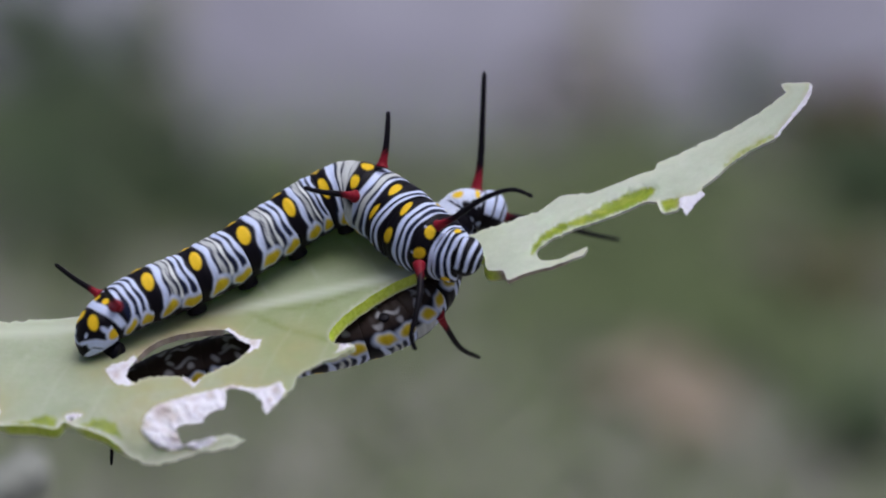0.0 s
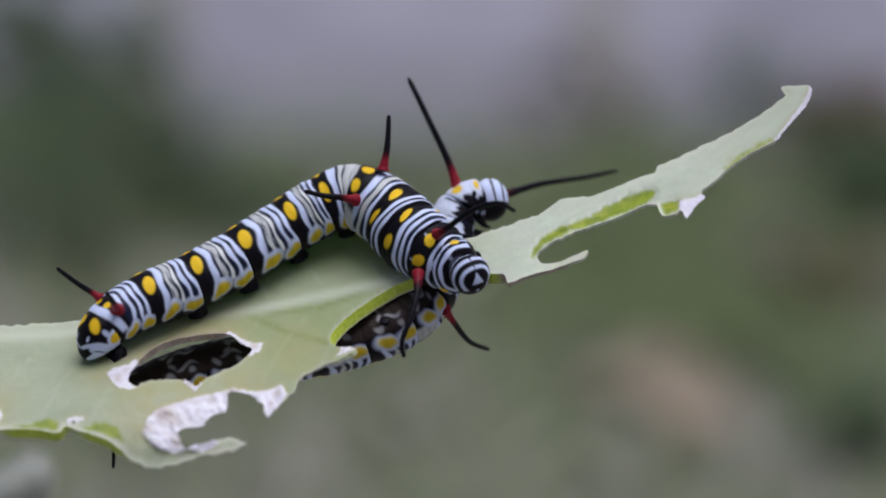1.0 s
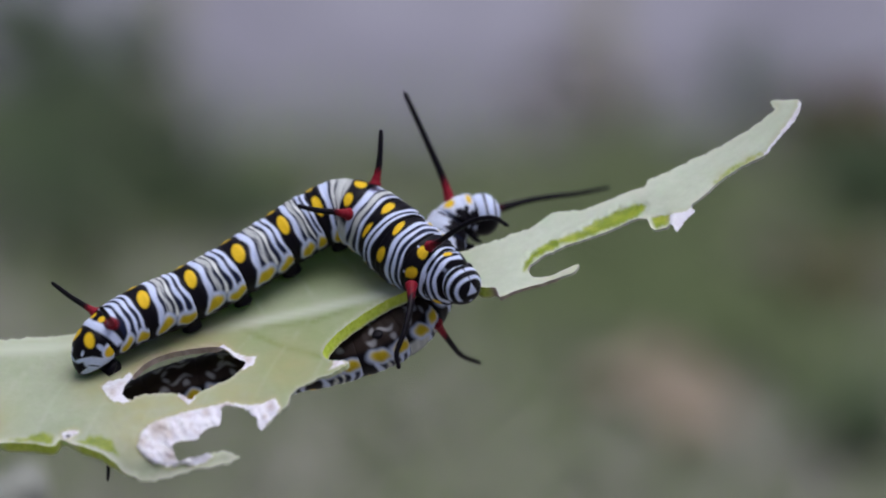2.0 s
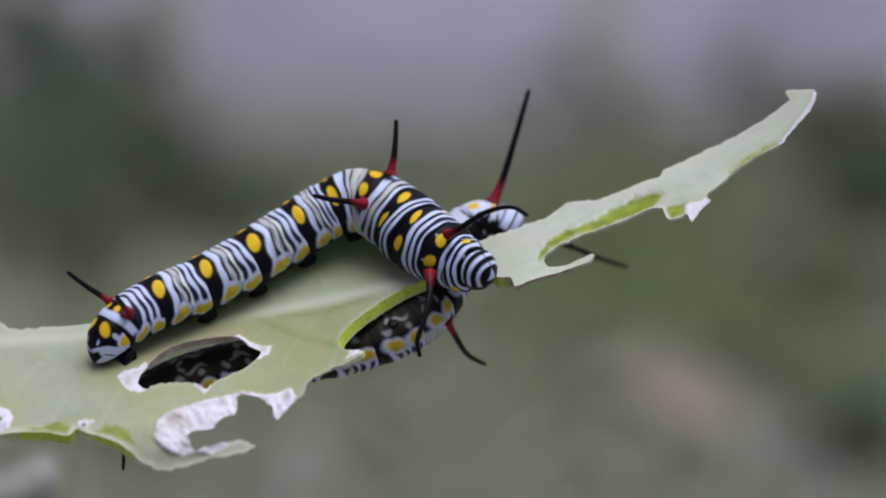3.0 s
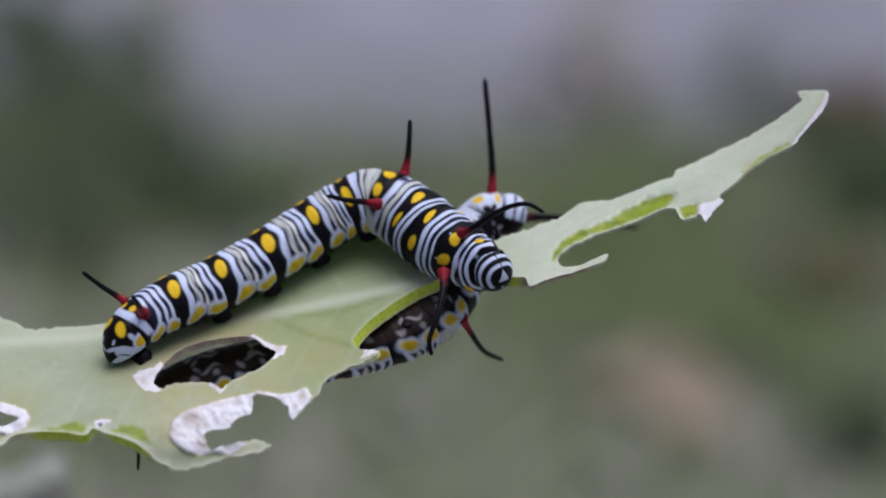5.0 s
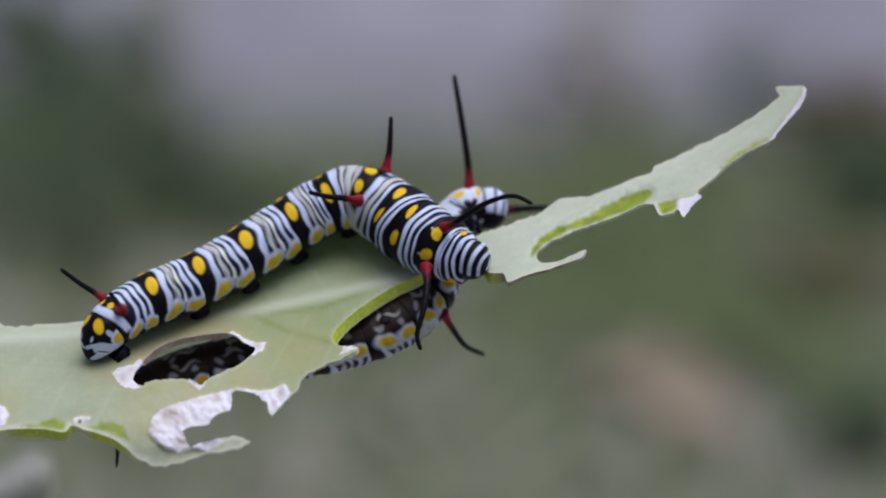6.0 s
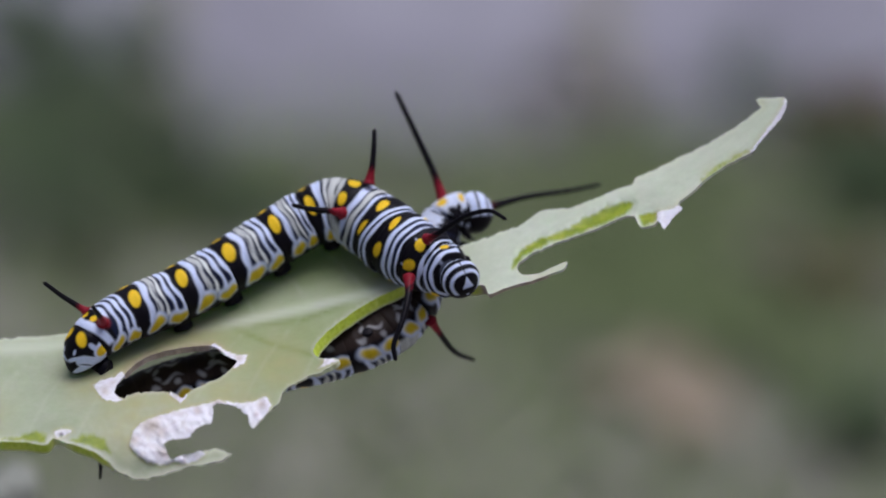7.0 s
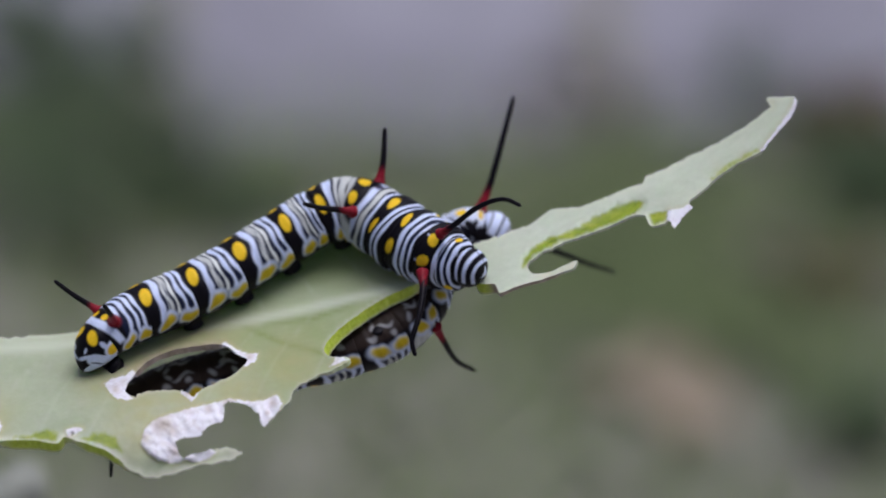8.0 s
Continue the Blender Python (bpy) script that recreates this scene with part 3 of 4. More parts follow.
def markings(kind, s, th, seed):
    """The pigment of one segment: s from its rear to its front edge, th degrees round from the middle of the back."""
    side = np.abs(th)
    w = 0.020 * np.sin(th / 23.0 + seed * 2.1) + 0.014 * np.sin(th / 9.0 + seed * 5.3)
    low = np.clip((side - 30) / 60, 0, 1)      # the dark band narrows towards the flank
    q = s + w + low * (0.095 - 0.22 * (s - 0.30)) * {"neck": 0.35, "horned_front": 0.35, "arched": 2.2}.get(kind, 1)
    col = np.tile(INK, (len(s), 1))
    front_one = seed < 20

    def bands(rows):
        nonlocal col
        first = min(r[0] - r[1] for r in rows)
        last = max(r[0] for r in rows)
        col = paint(col, NAVY, step(first, q, 0.04) * step(q, last, 0.04) * step(side, 104, 8))
        for centre, half, tint, reach in rows:
            narrow = 1.0 - 0.36 * np.clip((side - 30) / 55, 0, 1) + 0.3 * np.clip((side - 84) / 14, 0, 1)
            ragged = 0.008 * np.sin(th / 8.5 + seed * 7 + centre * 40)
            m = step(0, 0.93 * half * narrow + ragged - np.abs(q - centre), 0.024) * step(side, reach + 5 * np.sin(seed * 3 + centre * 20), 8)
            col = paint(col, tint, m)

    def spots(colour, *rows):
        nonlocal col
        for s0, t0, hs, ht, lean, soft in rows:
            for k in (-1, 1):
                col = paint(col, colour, oval(s + lean * (side - t0), th, s0, t0 * k, hs, ht, soft))

    if kind == "abdomen":
        bands([(0.395, 0.064, WHITE, 104), (0.545, 0.054, CREAM * 1.2, 92), (0.655, 0.030, CREAM * 1.5, 94), (0.780, 0.043, WHITE, 100), (0.915, 0.042, WHITE, 100)])
        for centre in (0.515, 0.572):      # fine broken lines in the cream band
            gaps = np.clip(0.55 + 0.6 * np.sin(th / 11.0 + seed * 4.7 + centre * 60), 0, 0.85)
            col = paint(col, NAVY * 2.2, step(0, 0.010 - np.abs(q - centre - 0.012 * np.sin(th / 17 + seed)), 0.018) * gaps * step(12, side, 14) * step(side, 88, 8))
        spots(YOLK, (0.15, 33, 0.112, 21, 0.002, 0.16))
    elif kind == "arched":
        bands([(0.54, 0.11, WHITE, 100), (0.76, 0.05, CREAM * 1.2, 96), (0.93, 0.09, CREAM * 1.1, 96)])
        spots(YOLK, (0.17, 34, 0.14, 22, 0.001, 0.16))
    elif kind == "short":
        bands([(0.55, 0.092, WHITE, 100), (0.79, 0.062, WHITE, 98)])
        spots(YOLK, (0.20, 26, 0.135, 15, 0.003, 0.14))
    elif kind == "thorax":
        bands([(0.49, 0.072, WHITE, 104), (0.715, 0.056, WHITE, 102), (0.925, 0.036, WHITE, 100)])
        spots(YOLK, (0.20, 27, 0.13, 14.5, 0.003, 0.14))
    elif kind == "horned":
        bands([(0.55, 0.085, WHITE, 100), (0.735, 0.060, CREAM * 1.2, 100), (0.90, 0.048, WHITE, 100)])
        col = paint(col, CREAM, step(0, 0.07 - np.abs(q - 0.0), 0.03) * step(side, 96, 8))
        flank = step(60, side, 12) * step(side, 102, 8) * step(s, 0.52, 0.06)      # cream lines run down behind the tentacle's root
        col = paint(col, CREAM * 1.15, flank * step(0.30, np.abs((s * 5.5) % 1 - 0.5), 0.12) + flank * step(np.abs((s * 5.5) % 1 - 0.5), 0.30, 0.12) * 0.85)
        spots(YOLK, (0.24, 21, 0.125, 12, 0.0, 0.14))
    elif kind == "horned_front":
        bands([(0.90, 0.085, WHITE, 98)])
        spots(YOLK, (0.46, 22, 0.24, 12, 0.006, 0.14))
        spots(WHITE * 0.8, (0.16, 26, 0.05, 2.5, 0.0, 0.5))
    elif kind == "horned_rear":
        bands([(0.43, 0.045, WHITE, 34), (0.585, 0.045, WHITE, 96), (0.735, 0.045, WHITE, 98), (0.88, 0.042, WHITE, 98)])
        col = paint(col, INK, step(s, 0.36, 0.05))
        col = paint(col, WHITE, step(0, 0.085 - np.abs(s - 0.05 - 0.0017 * side), 0.04) * step(side, 92, 10))
        spots(YOLK, (0.235, 16, 0.07, 8, 0.0, 0.2))
        spots(CRIMSON * 0.7, (0.31, 41, 0.13, 15, 0.0, 0.5))
    elif kind == "neck":
        bands([(0.09, 0.085, WHITE, 100), (0.46, 0.095, WHITE, 100), (0.86, 0.11, WHITE, 100)])
        spots(YOLK, (0.5, 70, 0.22, 12, 0.0, 0.18))
    elif kind in ("pale_chest", "pale_neck"):
        col = paint(col, WHITE * np.array((0.98, 0.96, 0.9)), step(side, (64 if kind == "pale_neck" else 50) + 9 * np.sin(s * 11 + seed) + 5 * np.sin(s * 31 + seed), 9))
        for line, half in ((0.98, 0.03),) if kind == "pale_neck" else ((0.5, 0.02), (0.95, 0.03)):
            col = paint(col, NAVY, step(0, half - np.abs(q - line), 0.03) * step(16, side, 20) * step(side, 90, 10))
        if kind == "pale_neck":
            spots(YOLK * 0.95, (0.18, 24, 0.13, 15, 0.0, 0.5), (0.80, 30, 0.11, 20, 0.0, 0.5))
        spots(INK, (0.22, 66, 0.16, 13, 0.0, 0.4), (0.62, 60, 0.08, 9, 0.0, 0.4))
        spots(WHITE * 0.7, (0.4, 108, 0.16, 9, 0.0, 0.5), (0.75, 122, 0.10, 8, 0.0, 0.5))
    elif kind == "tail":
        # two white bars run down from the rear end to the flank
        for start, rise, half, rear, fore in ((50, 215, 13, 0.22, 0.74), (99, 60, 21, 0.02, 0.95)):
            off = side - start - (s - 0.42) * rise
            col = paint(col, WHITE, step(0, half - np.abs(off), 4) * step(rear, s, 0.05) * step(s, fore, 0.06) * step(side, 130, 8))
        spots(WHITE * 0.9, (0.50, 26, 0.07, 5, 0.0, 0.4), (0.82, 66, 0.06, 14, 0.0, 0.4))
        spots(WHITE, (0.93, 91, 0.27, 21, 0.0, 0.2), (0.42, 74, 0.17, 34, -0.002, 0.2))
        spots(NAVY * 2, (0.36, 84, 0.022, 24, -0.003, 0.5))
        spots(YOLK, (0.92, 92, 0.19, 14, 0.0, 0.25), (0.80, 29, 0.12, 18, 0.003, 0.25))
    if kind in ("abdomen", "arched", "short", "horned", "thorax", "horned_rear"):
        # the scalloped white and yellow band along the flank, two scallops to a segment
        bend = th + np.sign(th) * (3 * np.sin(s * 9 + seed) + 2 * np.sin(s * 21 + seed * 1.7))
        col = paint(col, np.array((0.010, 0.007, 0.007) if front_one else (0.030, 0.020, 0.016)), step(130, side, 10))
        for s0, t0, slant, hs, ht in ((0.22, 105, 20, 0.22, 21), (0.66, 107, 6, 0.22, 18)) if kind == "horned" and front_one else ((0.38, 105, 40, 0.225, 21), (0.835, 107, 6, 0.235, 20)):
            tilted = np.abs(bend) + slant * (s - s0)
            grow = 1 if front_one else 0.92
            col = paint(col, WHITE * 0.9, oval(s, tilted, s0, t0, hs * (1 if front_one else 1.1), ht * grow, 0.22 if front_one else 0.45))
            col = paint(col, PALE, oval(s, tilted, s0, t0 + 2, hs * 0.78, ht * 0.72 * grow, 0.4))
            col = paint(col, YOLK * np.array((0.86, 0.95, 1.5)) * (1 if front_one else 0.8), oval(s, tilted, s0, t0 + 2, hs * 0.72, ht * 0.62 * grow, 0.35 if front_one else 0.7))
    if kind != "tail":
        # pale flecks and bars on the dark belly
        veer = th + np.sign(th) * 6 * np.sin(s * 14 + seed * 2.3)
        for s0, t0, hs, ht in ((0.3, 146, 0.07, 6), (0.62, 160, 0.15, 4), (0.75, 142, 0.05, 6), (0.45, 170, 0.05, 5)):
            col = paint(col, BELLY, oval(s, np.abs(veer), s0 + 0.06 * math.sin(seed * 3.1 + t0), t0, hs * 1.25, ht * 1.25, 0.8))
    return col


def frames(path, backs):
    along = unit(np.gradient(path, axis=0))
    up = unit(backs - along * np.sum(backs * along, 1)[:, None])
    return along, up, np.cross(along, up)


RINGS, ROUND = 44, 124


def build_caterpillar(name, label, joints, kinds, seed):
    """joints: for each joint from the rear to the neck a, b, d on the grid, the radius in steps and the way of the back (aside, up, towards the viewer)."""
    j = np.array(joints, float)
    fine = spline(j, RINGS)
    world = ats(fine[:, :3])
    radius = fine[:, 3] * STEP
    backs = unit(fine[:, 4:5] * np.array(ASIDE) + fine[:, 5:6] * np.array(ABOVE) - fine[:, 6:7] * np.array(AHEAD))
    along, up, side = frames(world, backs)
    crawler = thing(name, world[len(world) // 2] - np.array(ABOVE) * radius.max(), label, "caterpillar", "caterpillars on the milkweed leaf")
    th = np.linspace(-180, 180, ROUND, endpoint=False)
    c, s_ = np.cos(np.radians(th)), np.sin(np.radians(th))
    made = []
    for k, kind in enumerate(kinds):
        lo, hi = k * RINGS, (k + 1) * RINGS
        idx = np.arange(lo, hi + 1)
        s = (idx - lo) / RINGS
        fold = 1 - 0.05 * np.exp(-(s / 0.06) ** 2) - 0.05 * np.exp(-((1 - s) / 0.06) ** 2)
        fold += 0.012 * np.cos(s * 2 * math.pi * (5 if kind == "abdomen" else 3))
        centre, r = world[idx], radius[idx] * fold
        if kind == "tail":
            r = r * np.sqrt(np.clip(1 - (1 - s) ** 2.3, 0.0004, 1))
        if kind == "neck":
            r = r * np.sqrt(1 - 0.28 * np.clip((s - 0.5) / 0.5, 0, 1) ** 2)
        # tuck both edges in under the neighbours
        centre = np.vstack([centre[0] - along[lo] * radius[lo] * 0.05, centre, centre[-1] + along[hi] * radius[hi] * 0.05])
        r = np.r_[r[0] * (0.8 if kind != "tail" else 0.2), r, r[-1] * 0.8]
        idx = np.r_[idx[0], idx, idx[-1]]
        s = np.r_[0, s, 1]
        belly = 1 - 0.10 * np.clip(-c, 0, 1) ** 2
        lumps = 1 + 0.03 * np.exp(-((np.abs(th) - 100) / 14.0) ** 2)
        verts = centre[:, None, :] + r[:, None, None] * ((c * belly * lumps)[None, :, None] * up[idx][:, None, :] + (s_ * lumps)[None, :, None] * side[idx][:, None, :])
        S, T = np.repeat(s, ROUND), np.tile(th, len(s))
        col = markings(kind, S, T, seed + k)
        faces = grid_faces(len(s), ROUND) + [tuple(range(ROUND))[::-1], tuple(range((len(s) - 1) * ROUND, len(s) * ROUND))]
        made.append(part("body_segment", verts.reshape(-1, 3), faces, [SKIN], crawler, world[lo + RINGS // 2], col))
    return crawler, made, (world, along, up, side, radius)


def build_head(parent, centre, facing, back, size, origin, pale=1.0, chin=-0.55):
    """A glossy black head with white arches round a white triangle."""
    facing = np.array(Vector(facing).normalized())
    back = np.array(back) - facing * np.dot(back, facing)
    back = unit(back)
    across = np.cross(back, facing)
    n, m = 64, 96
    al = np.linspace(0.001, math.pi - 0.001, n)
    az = np.linspace(0, 2 * math.pi, m, endpoint=False)
    A, Z = np.repeat(al, m), np.tile(az, n)
    x, y, z = np.sin(A) * np.cos(Z), np.sin(A) * np.sin(Z), np.cos(A)   # y up the head, z out of the face
    groove = 1 - 0.05 * np.exp(-(x / 0.07) ** 2) * np.clip(y, 0, 1)
    verts = np.array(centre) + size * groove[:, None] * (x[:, None] * across * 1.02 + y[:, None] * back * 1.0 + z[:, None] * facing * 0.86)
    # arches: distance from the triangle, drawn out upwards
    arch = np.degrees(np.arccos(np.clip(z - y * np.where(y > 0, 0.29, 0.03) * np.clip(z + 0.35, 0, 0.7), -1, 1)))
    col = np.tile(INK, (len(A), 1))
    for centre_deg, half in ((50, 6.2), (81, 6.6), (112, 7.4), (143, 7.4)):
        col = paint(col, WHITE, step(0, half * pale - np.abs(arch - centre_deg - 2 * np.sin(Z * 3)), 3) * step(chin, y, 0.1))
    tri = step(0, 0.31 - np.maximum(np.abs(x) * 1.6 + y * 0.8, -y * 1.4), 0.05) * (z > 0)
    col = paint(col, WHITE * 0.95, tri)
    col = paint(col, INK, step(0, 0.03 - np.abs(x), 0.02) * step(0.5, y, 0.08))
    col = paint(col, WHITE * 0.8, step(0, 0.10 - np.hypot(x, (y + 0.62) * 1.6), 0.04) * (z > 0))
    faces = grid_faces(n, m)
    head = part("head", verts, faces, [SKIN], parent, origin, col, "black head with white arched stripes")
    return head


def build_tentacle(parent, path, origin=None, thick=6.5, red=0.25, label="black fleshy tentacle with a crimson root"):
    """path: world places from root to tip."""
    p = spline(path, 14)
    u = np.linspace(0, 1, len(p))
    r = thick * STEP * (0.78 + 0.62 * np.exp(-u / 0.10) - 0.32 * u) * (1 + 0.04 * np.sin(u * 60))
    r[-1] *= 0.3
    r[-2] *= 0.8
    v, f = tube(p, r, 14)
    U = np.repeat(u, 14)
    col = paint(np.tile(CRIMSON, (len(U), 1)), INK, step(red, U + 0.03 * np.sin(np.arange(len(U)) * 1.7), 0.12))
    return part("tentacle", v, f, [SKIN], parent, p[0] if origin is None else origin, col, label)


def build_proleg(parent, root, foot, size):
    p = spline([root, Vector(root).lerp(Vector(foot), 0.55), foot], 8)
    u = np.linspace(0, 1, len(p))
    v, f = tube(p, size * STEP * (1.0 - 0.2 * np.sin(u * math.pi)) * np.sqrt(np.clip(1 - np.clip((u - 0.7) / 0.3, 0, 1) ** 2, 0.02, 1)), 16)
    col = np.tile(INK * 1.3, (len(v), 1))
    return part("proleg", v, f, [SKIN], parent, root, col, "stubby black proleg")


def build_leg(parent, root, knee, foot, size, origin=None):
    p = spline([root, knee, foot], 8)
    u = np.linspace(0, 1, len(p))
    v, f = tube(p, size * STEP * (1.0 - 0.8 * u), 10)
    return part("leg", v, f, [SKIN], parent, root if origin is None else origin, np.tile(INK, (len(v), 1)), "small jointed black leg")

# The caterpillar on the leaf's upper face: tail, eight belly rings, three chest rings.
FRONT_JOINTS = [(147, 631, -96, 30, 0, .94, .34), (181, 575, -84, 42, 0, .94, .34), (246, 532, -46, 50, 0, .94, .34), (333, 496, -8, 52, 0, .94, .34),
                (419, 451, 24, 53, 0, .94, .34), (503, 399, 58, 54, 0, .93, .37), (570, 360, 76, 56, 0, .9, .44), (628, 342, 74, 59, 0, .75, .66), (690, 374, 40, 63, .05, .18, .97),
                (723, 404, 11, 64, .05, -.04, .99), (764, 431, -24, 60, .1, -.16, .98), (795, 449, -48, 50, .1, -.1, .98), (818, 456, -61, 44, .1, 0, .98)]
KINDS = ["tail", "horned_rear", "abdomen", "abdomen", "abdomen", "abdomen", "arched", "horned", "short", "thorax", "horned_front", "neck"]
front, front_rings, front_line = build_caterpillar("caterpillar", "black, white and yellow striped caterpillar crawling on top of the leaf", FRONT_JOINTS, KINDS, 1)
FRONT_HEAD, FRONT_UP, FRONT_DOWN = at(824, 454, -64), at(774, 400, -90), at(742, 468, -80)
front_head = build_head(front, FRONT_HEAD, ASIDE * 0.95 - ABOVE * 0.3 - AHEAD * 0.05, ABOVE * 0.95 - AHEAD * 0.3, 35.5 * STEP, FRONT_HEAD)
front_horns = [build_tentacle(front, [FRONT_UP, at(800, 388, -110), at(855, 352, -130), at(905, 336, -140), at(944, 348, -150)], FRONT_UP, 7.6, 0.2),
               build_tentacle(front, [FRONT_DOWN, at(744, 505, -115), at(738, 550, -138), at(728, 592, -148), at(735, 620, -150)], FRONT_DOWN, 8.3, 0.13)]
middle_horns = [build_tentacle(front, [at(676, 296, 30), at(683, 262, 30), at(686, 225, 35), at(687, 197, 40)], None, 8.5),
                build_tentacle(front, [at(628, 348, 0), at(605, 344, -30), at(570, 340, -50), at(537, 332, -65)], None, 8.5, 0.33)]
build_tentacle(front, [at(176, 522, -80), at(158, 510, -80), at(130, 492, -85), at(97, 467, -90)], None, 8, 0.3)
build_tentacle(front, [at(203, 541, -116), at(202, 536, -145), at(195, 525, -180), at(185, 511, -205)], None, 8, 0.55)

# The one that hangs under the leaf, its chest and head up behind it.
REAR_JOINTS = [(140, 742, 0, 34, 0, -.62, -.78), (185, 720, 0, 40, 0, -.62, -.78), (270, 677, 25, 45, 0, -.62, -.78), (365, 645, 28, 47, 0, -.70, -.71), (455, 630, 18, 48, 0, -.76, -.65),
               (545, 617, 8, 48, 0, -.78, -.63), (640, 593, 5, 49, 0, -.74, -.67), (712, 560, 18, 51, .30, -.60, -.74), (752, 524, 42, 48, .5, -.36, -.80), (773, 486, 78, 46, .6, -.1, -.8),
               (785, 433, 120, 44, .2, .85, .25), (812, 379, 145, 41, -.3, .92, .22), (855, 370, 150, 38, -.1, .96, .2)]
rear, rear_rings, rear_line = build_caterpillar("caterpillar", "black, white and yellow striped caterpillar hanging upside down under the leaf", REAR_JOINTS, KINDS[:6] + ["abdomen"] + KINDS[7:10] + ["pale_chest", "pale_neck"], 20)
REAR_HEAD, REAR_UP, REAR_OUT = at(863, 374, 150), at(842, 342, 145), at(884, 383, 190)
rear_head = build_head(rear, REAR_HEAD, at(930, 396, 175) - at(866, 370, 150), ABOVE, 39 * STEP, REAR_HEAD, 1.75, -0.3)
rear_horns = [build_tentacle(rear, [REAR_UP, at(850, 290, 150), at(854, 210, 155), at(857, 126, 160)], REAR_UP, 9.5),
              build_tentacle(rear, [REAR_OUT, at(960, 392, 230), at(1040, 413, 290), at(1098, 425, 350)], REAR_OUT, 8, 0.03)]
rear_low = build_tentacle(rear, [at(776, 556, 10), at(790, 580, 40), at(815, 616, 100), at(850, 634, 160)], None, 8.2, 0.3)
build_tentacle(rear, [at(190, 740, 20), at(198, 775, 20), at(197, 824, 20)], None, 6)


def add_legs(rings, line, sizes, reach, feet):
    """Pairs of prolegs, the claspers among them, and three pairs of jointed legs near the head."""
    world, along, up, side, radius = line
    for ring, where in feet:
        i = int((ring + where) * RINGS)
        for k in (-1, 1):
            out = math.cos(radians(148)) * up[i] + k * math.sin(radians(148)) * side[i]
            down = -up[i] * 0.9 + k * side[i] * 0.36
            build_proleg(rings[ring], Vector(world[i] + out * radius[i] * (0.7 if ring else 1.0)), Vector(world[i] + down * radius[i] * ((1.22 if ring else 1.62) if reach < 1 else 1.0)), sizes * (1.0 if ring else 1.15))
    for ring in (9, 10, 11):
        i = int((ring + 0.5) * RINGS)
        for k in (-1, 1):
            out = math.cos(radians(145)) * up[i] + k * math.sin(radians(145)) * side[i]
            a = world[i] + out * radius[i] * 0.8
            b = a + (-up[i] * 0.35 + k * side[i] * 0.3 + along[i] * 0.1) * radius[i] * reach
            c = b + (-up[i] * 0.3 - k * side[i] * 0.15 + along[i] * 0.25) * radius[i] * reach
            build_leg(rings[ring], Vector(a), Vector(b), Vector(c), 9)


add_legs(front_rings, front_line, 22, 0.4, ((2, 0.94), (3, 0.94), (4, 0.96), (6, 0.35), (0, 0.5)))
add_legs(rear_rings, rear_line, 13, 1.0, ((4, 0.5), (5, 0.5), (6, 0.5), (0, 0.62)))


# ---- ground, far below and behind ----
g = bmesh.new()
bmesh.ops.create_grid(g, x_segments=8, y_segments=8, size=60)
me = bpy.data.meshes.new("ground")
g.to_mesh(me)
me.materials.append(SOIL)
tagged(new("ground", me), "grey-brown soil", "ground", kind="structure")


def blade_tuft(name, places, count, height, spread_, width, mat, rng, label, category, group="", kind=""):
    """A tuft of arching blades, or a bed of them, as one mesh."""
    verts, faces = [], []
    base = sum(places, Vector()) / len(places)
    for place in places:
        for _ in range(count):
            turn, lean = rng.uniform(0, 2 * math.pi), rng.uniform(0.1, 0.9)
            tall, w = height * rng.uniform(0.5, 1.1), width * rng.uniform(0.6, 1.2)
            x, y = place.x - base.x + rng.gauss(0, spread_), place.y - base.y + rng.gauss(0, spread_)
            ox, oy = math.cos(turn), math.sin(turn)
            n = len(verts)
            for i in range(5):
                u = i / 4
                r, z, half = tall * lean * u * u, tall * u * (1 - 0.35 * lean * u), w * (1 - u) ** 0.6 * 0.5
                verts += [(x + ox * r - oy * half, y + oy * r + ox * half, z - 0.002), (x + ox * r + oy * half, y + oy * r - ox * half, z - 0.002)]
            faces += [(n + 2 * i, n + 2 * i + 1, n + 2 * i + 3, n + 2 * i + 2) for i in range(4)]
    ob = new(name, mesh_of(name, verts, faces, [mat]))
    ob.location = base
    return tagged(ob, label, category, group, kind)


def dry_leaf(place, size, turn, mat, label, rng):
    """A curled fallen leaf with a fold along its middle and some thickness."""
    verts, faces = [], []
    for layer in (0.0, -0.0006):
        for i in range(9):
            u = i / 8
            w = math.sin(math.pi * min(u * 0.93 + 0.04, 1)) ** 0.8 * 0.36
            for j in range(5):
                v = (j - 2) / 2
                verts.append(((u - 0.5) * size, v * w * size, size * (0.16 * v * v + 0.14 * (2 * u - 1) ** 2 + 0.02 * rng.uniform(-1, 1)) + layer + 0.001))
    for i in range(8):
        for j in range(4):
            a = i * 5 + j
            faces += [(a, a + 5, a + 6, a + 1), (a + 45, a + 46, a + 51, a + 50)]
    ob = new("dry_leaf")
    ob.empty_display_size = 0.01
    ob.location, ob.rotation_euler = place, (0, 0, turn)
    blade = new("leaf_blade", mesh_of("leaf_blade", verts, faces, [mat]))
    blade.parent = ob
    v, f = tube(spline([(-0.48 * size, 0, 0.15 * size), (-0.6 * size, 0.02 * size, 0.1 * size), (-0.75 * size, 0.05 * size, 0.02 * size)], 5), [size * 0.02] * 11, 6)
    stalk = new("stalk", mesh_of("stalk", v, f, [mat]))
    stalk.parent = ob
    return tagged(ob, label, "leaf", "fallen leaves on the ground")


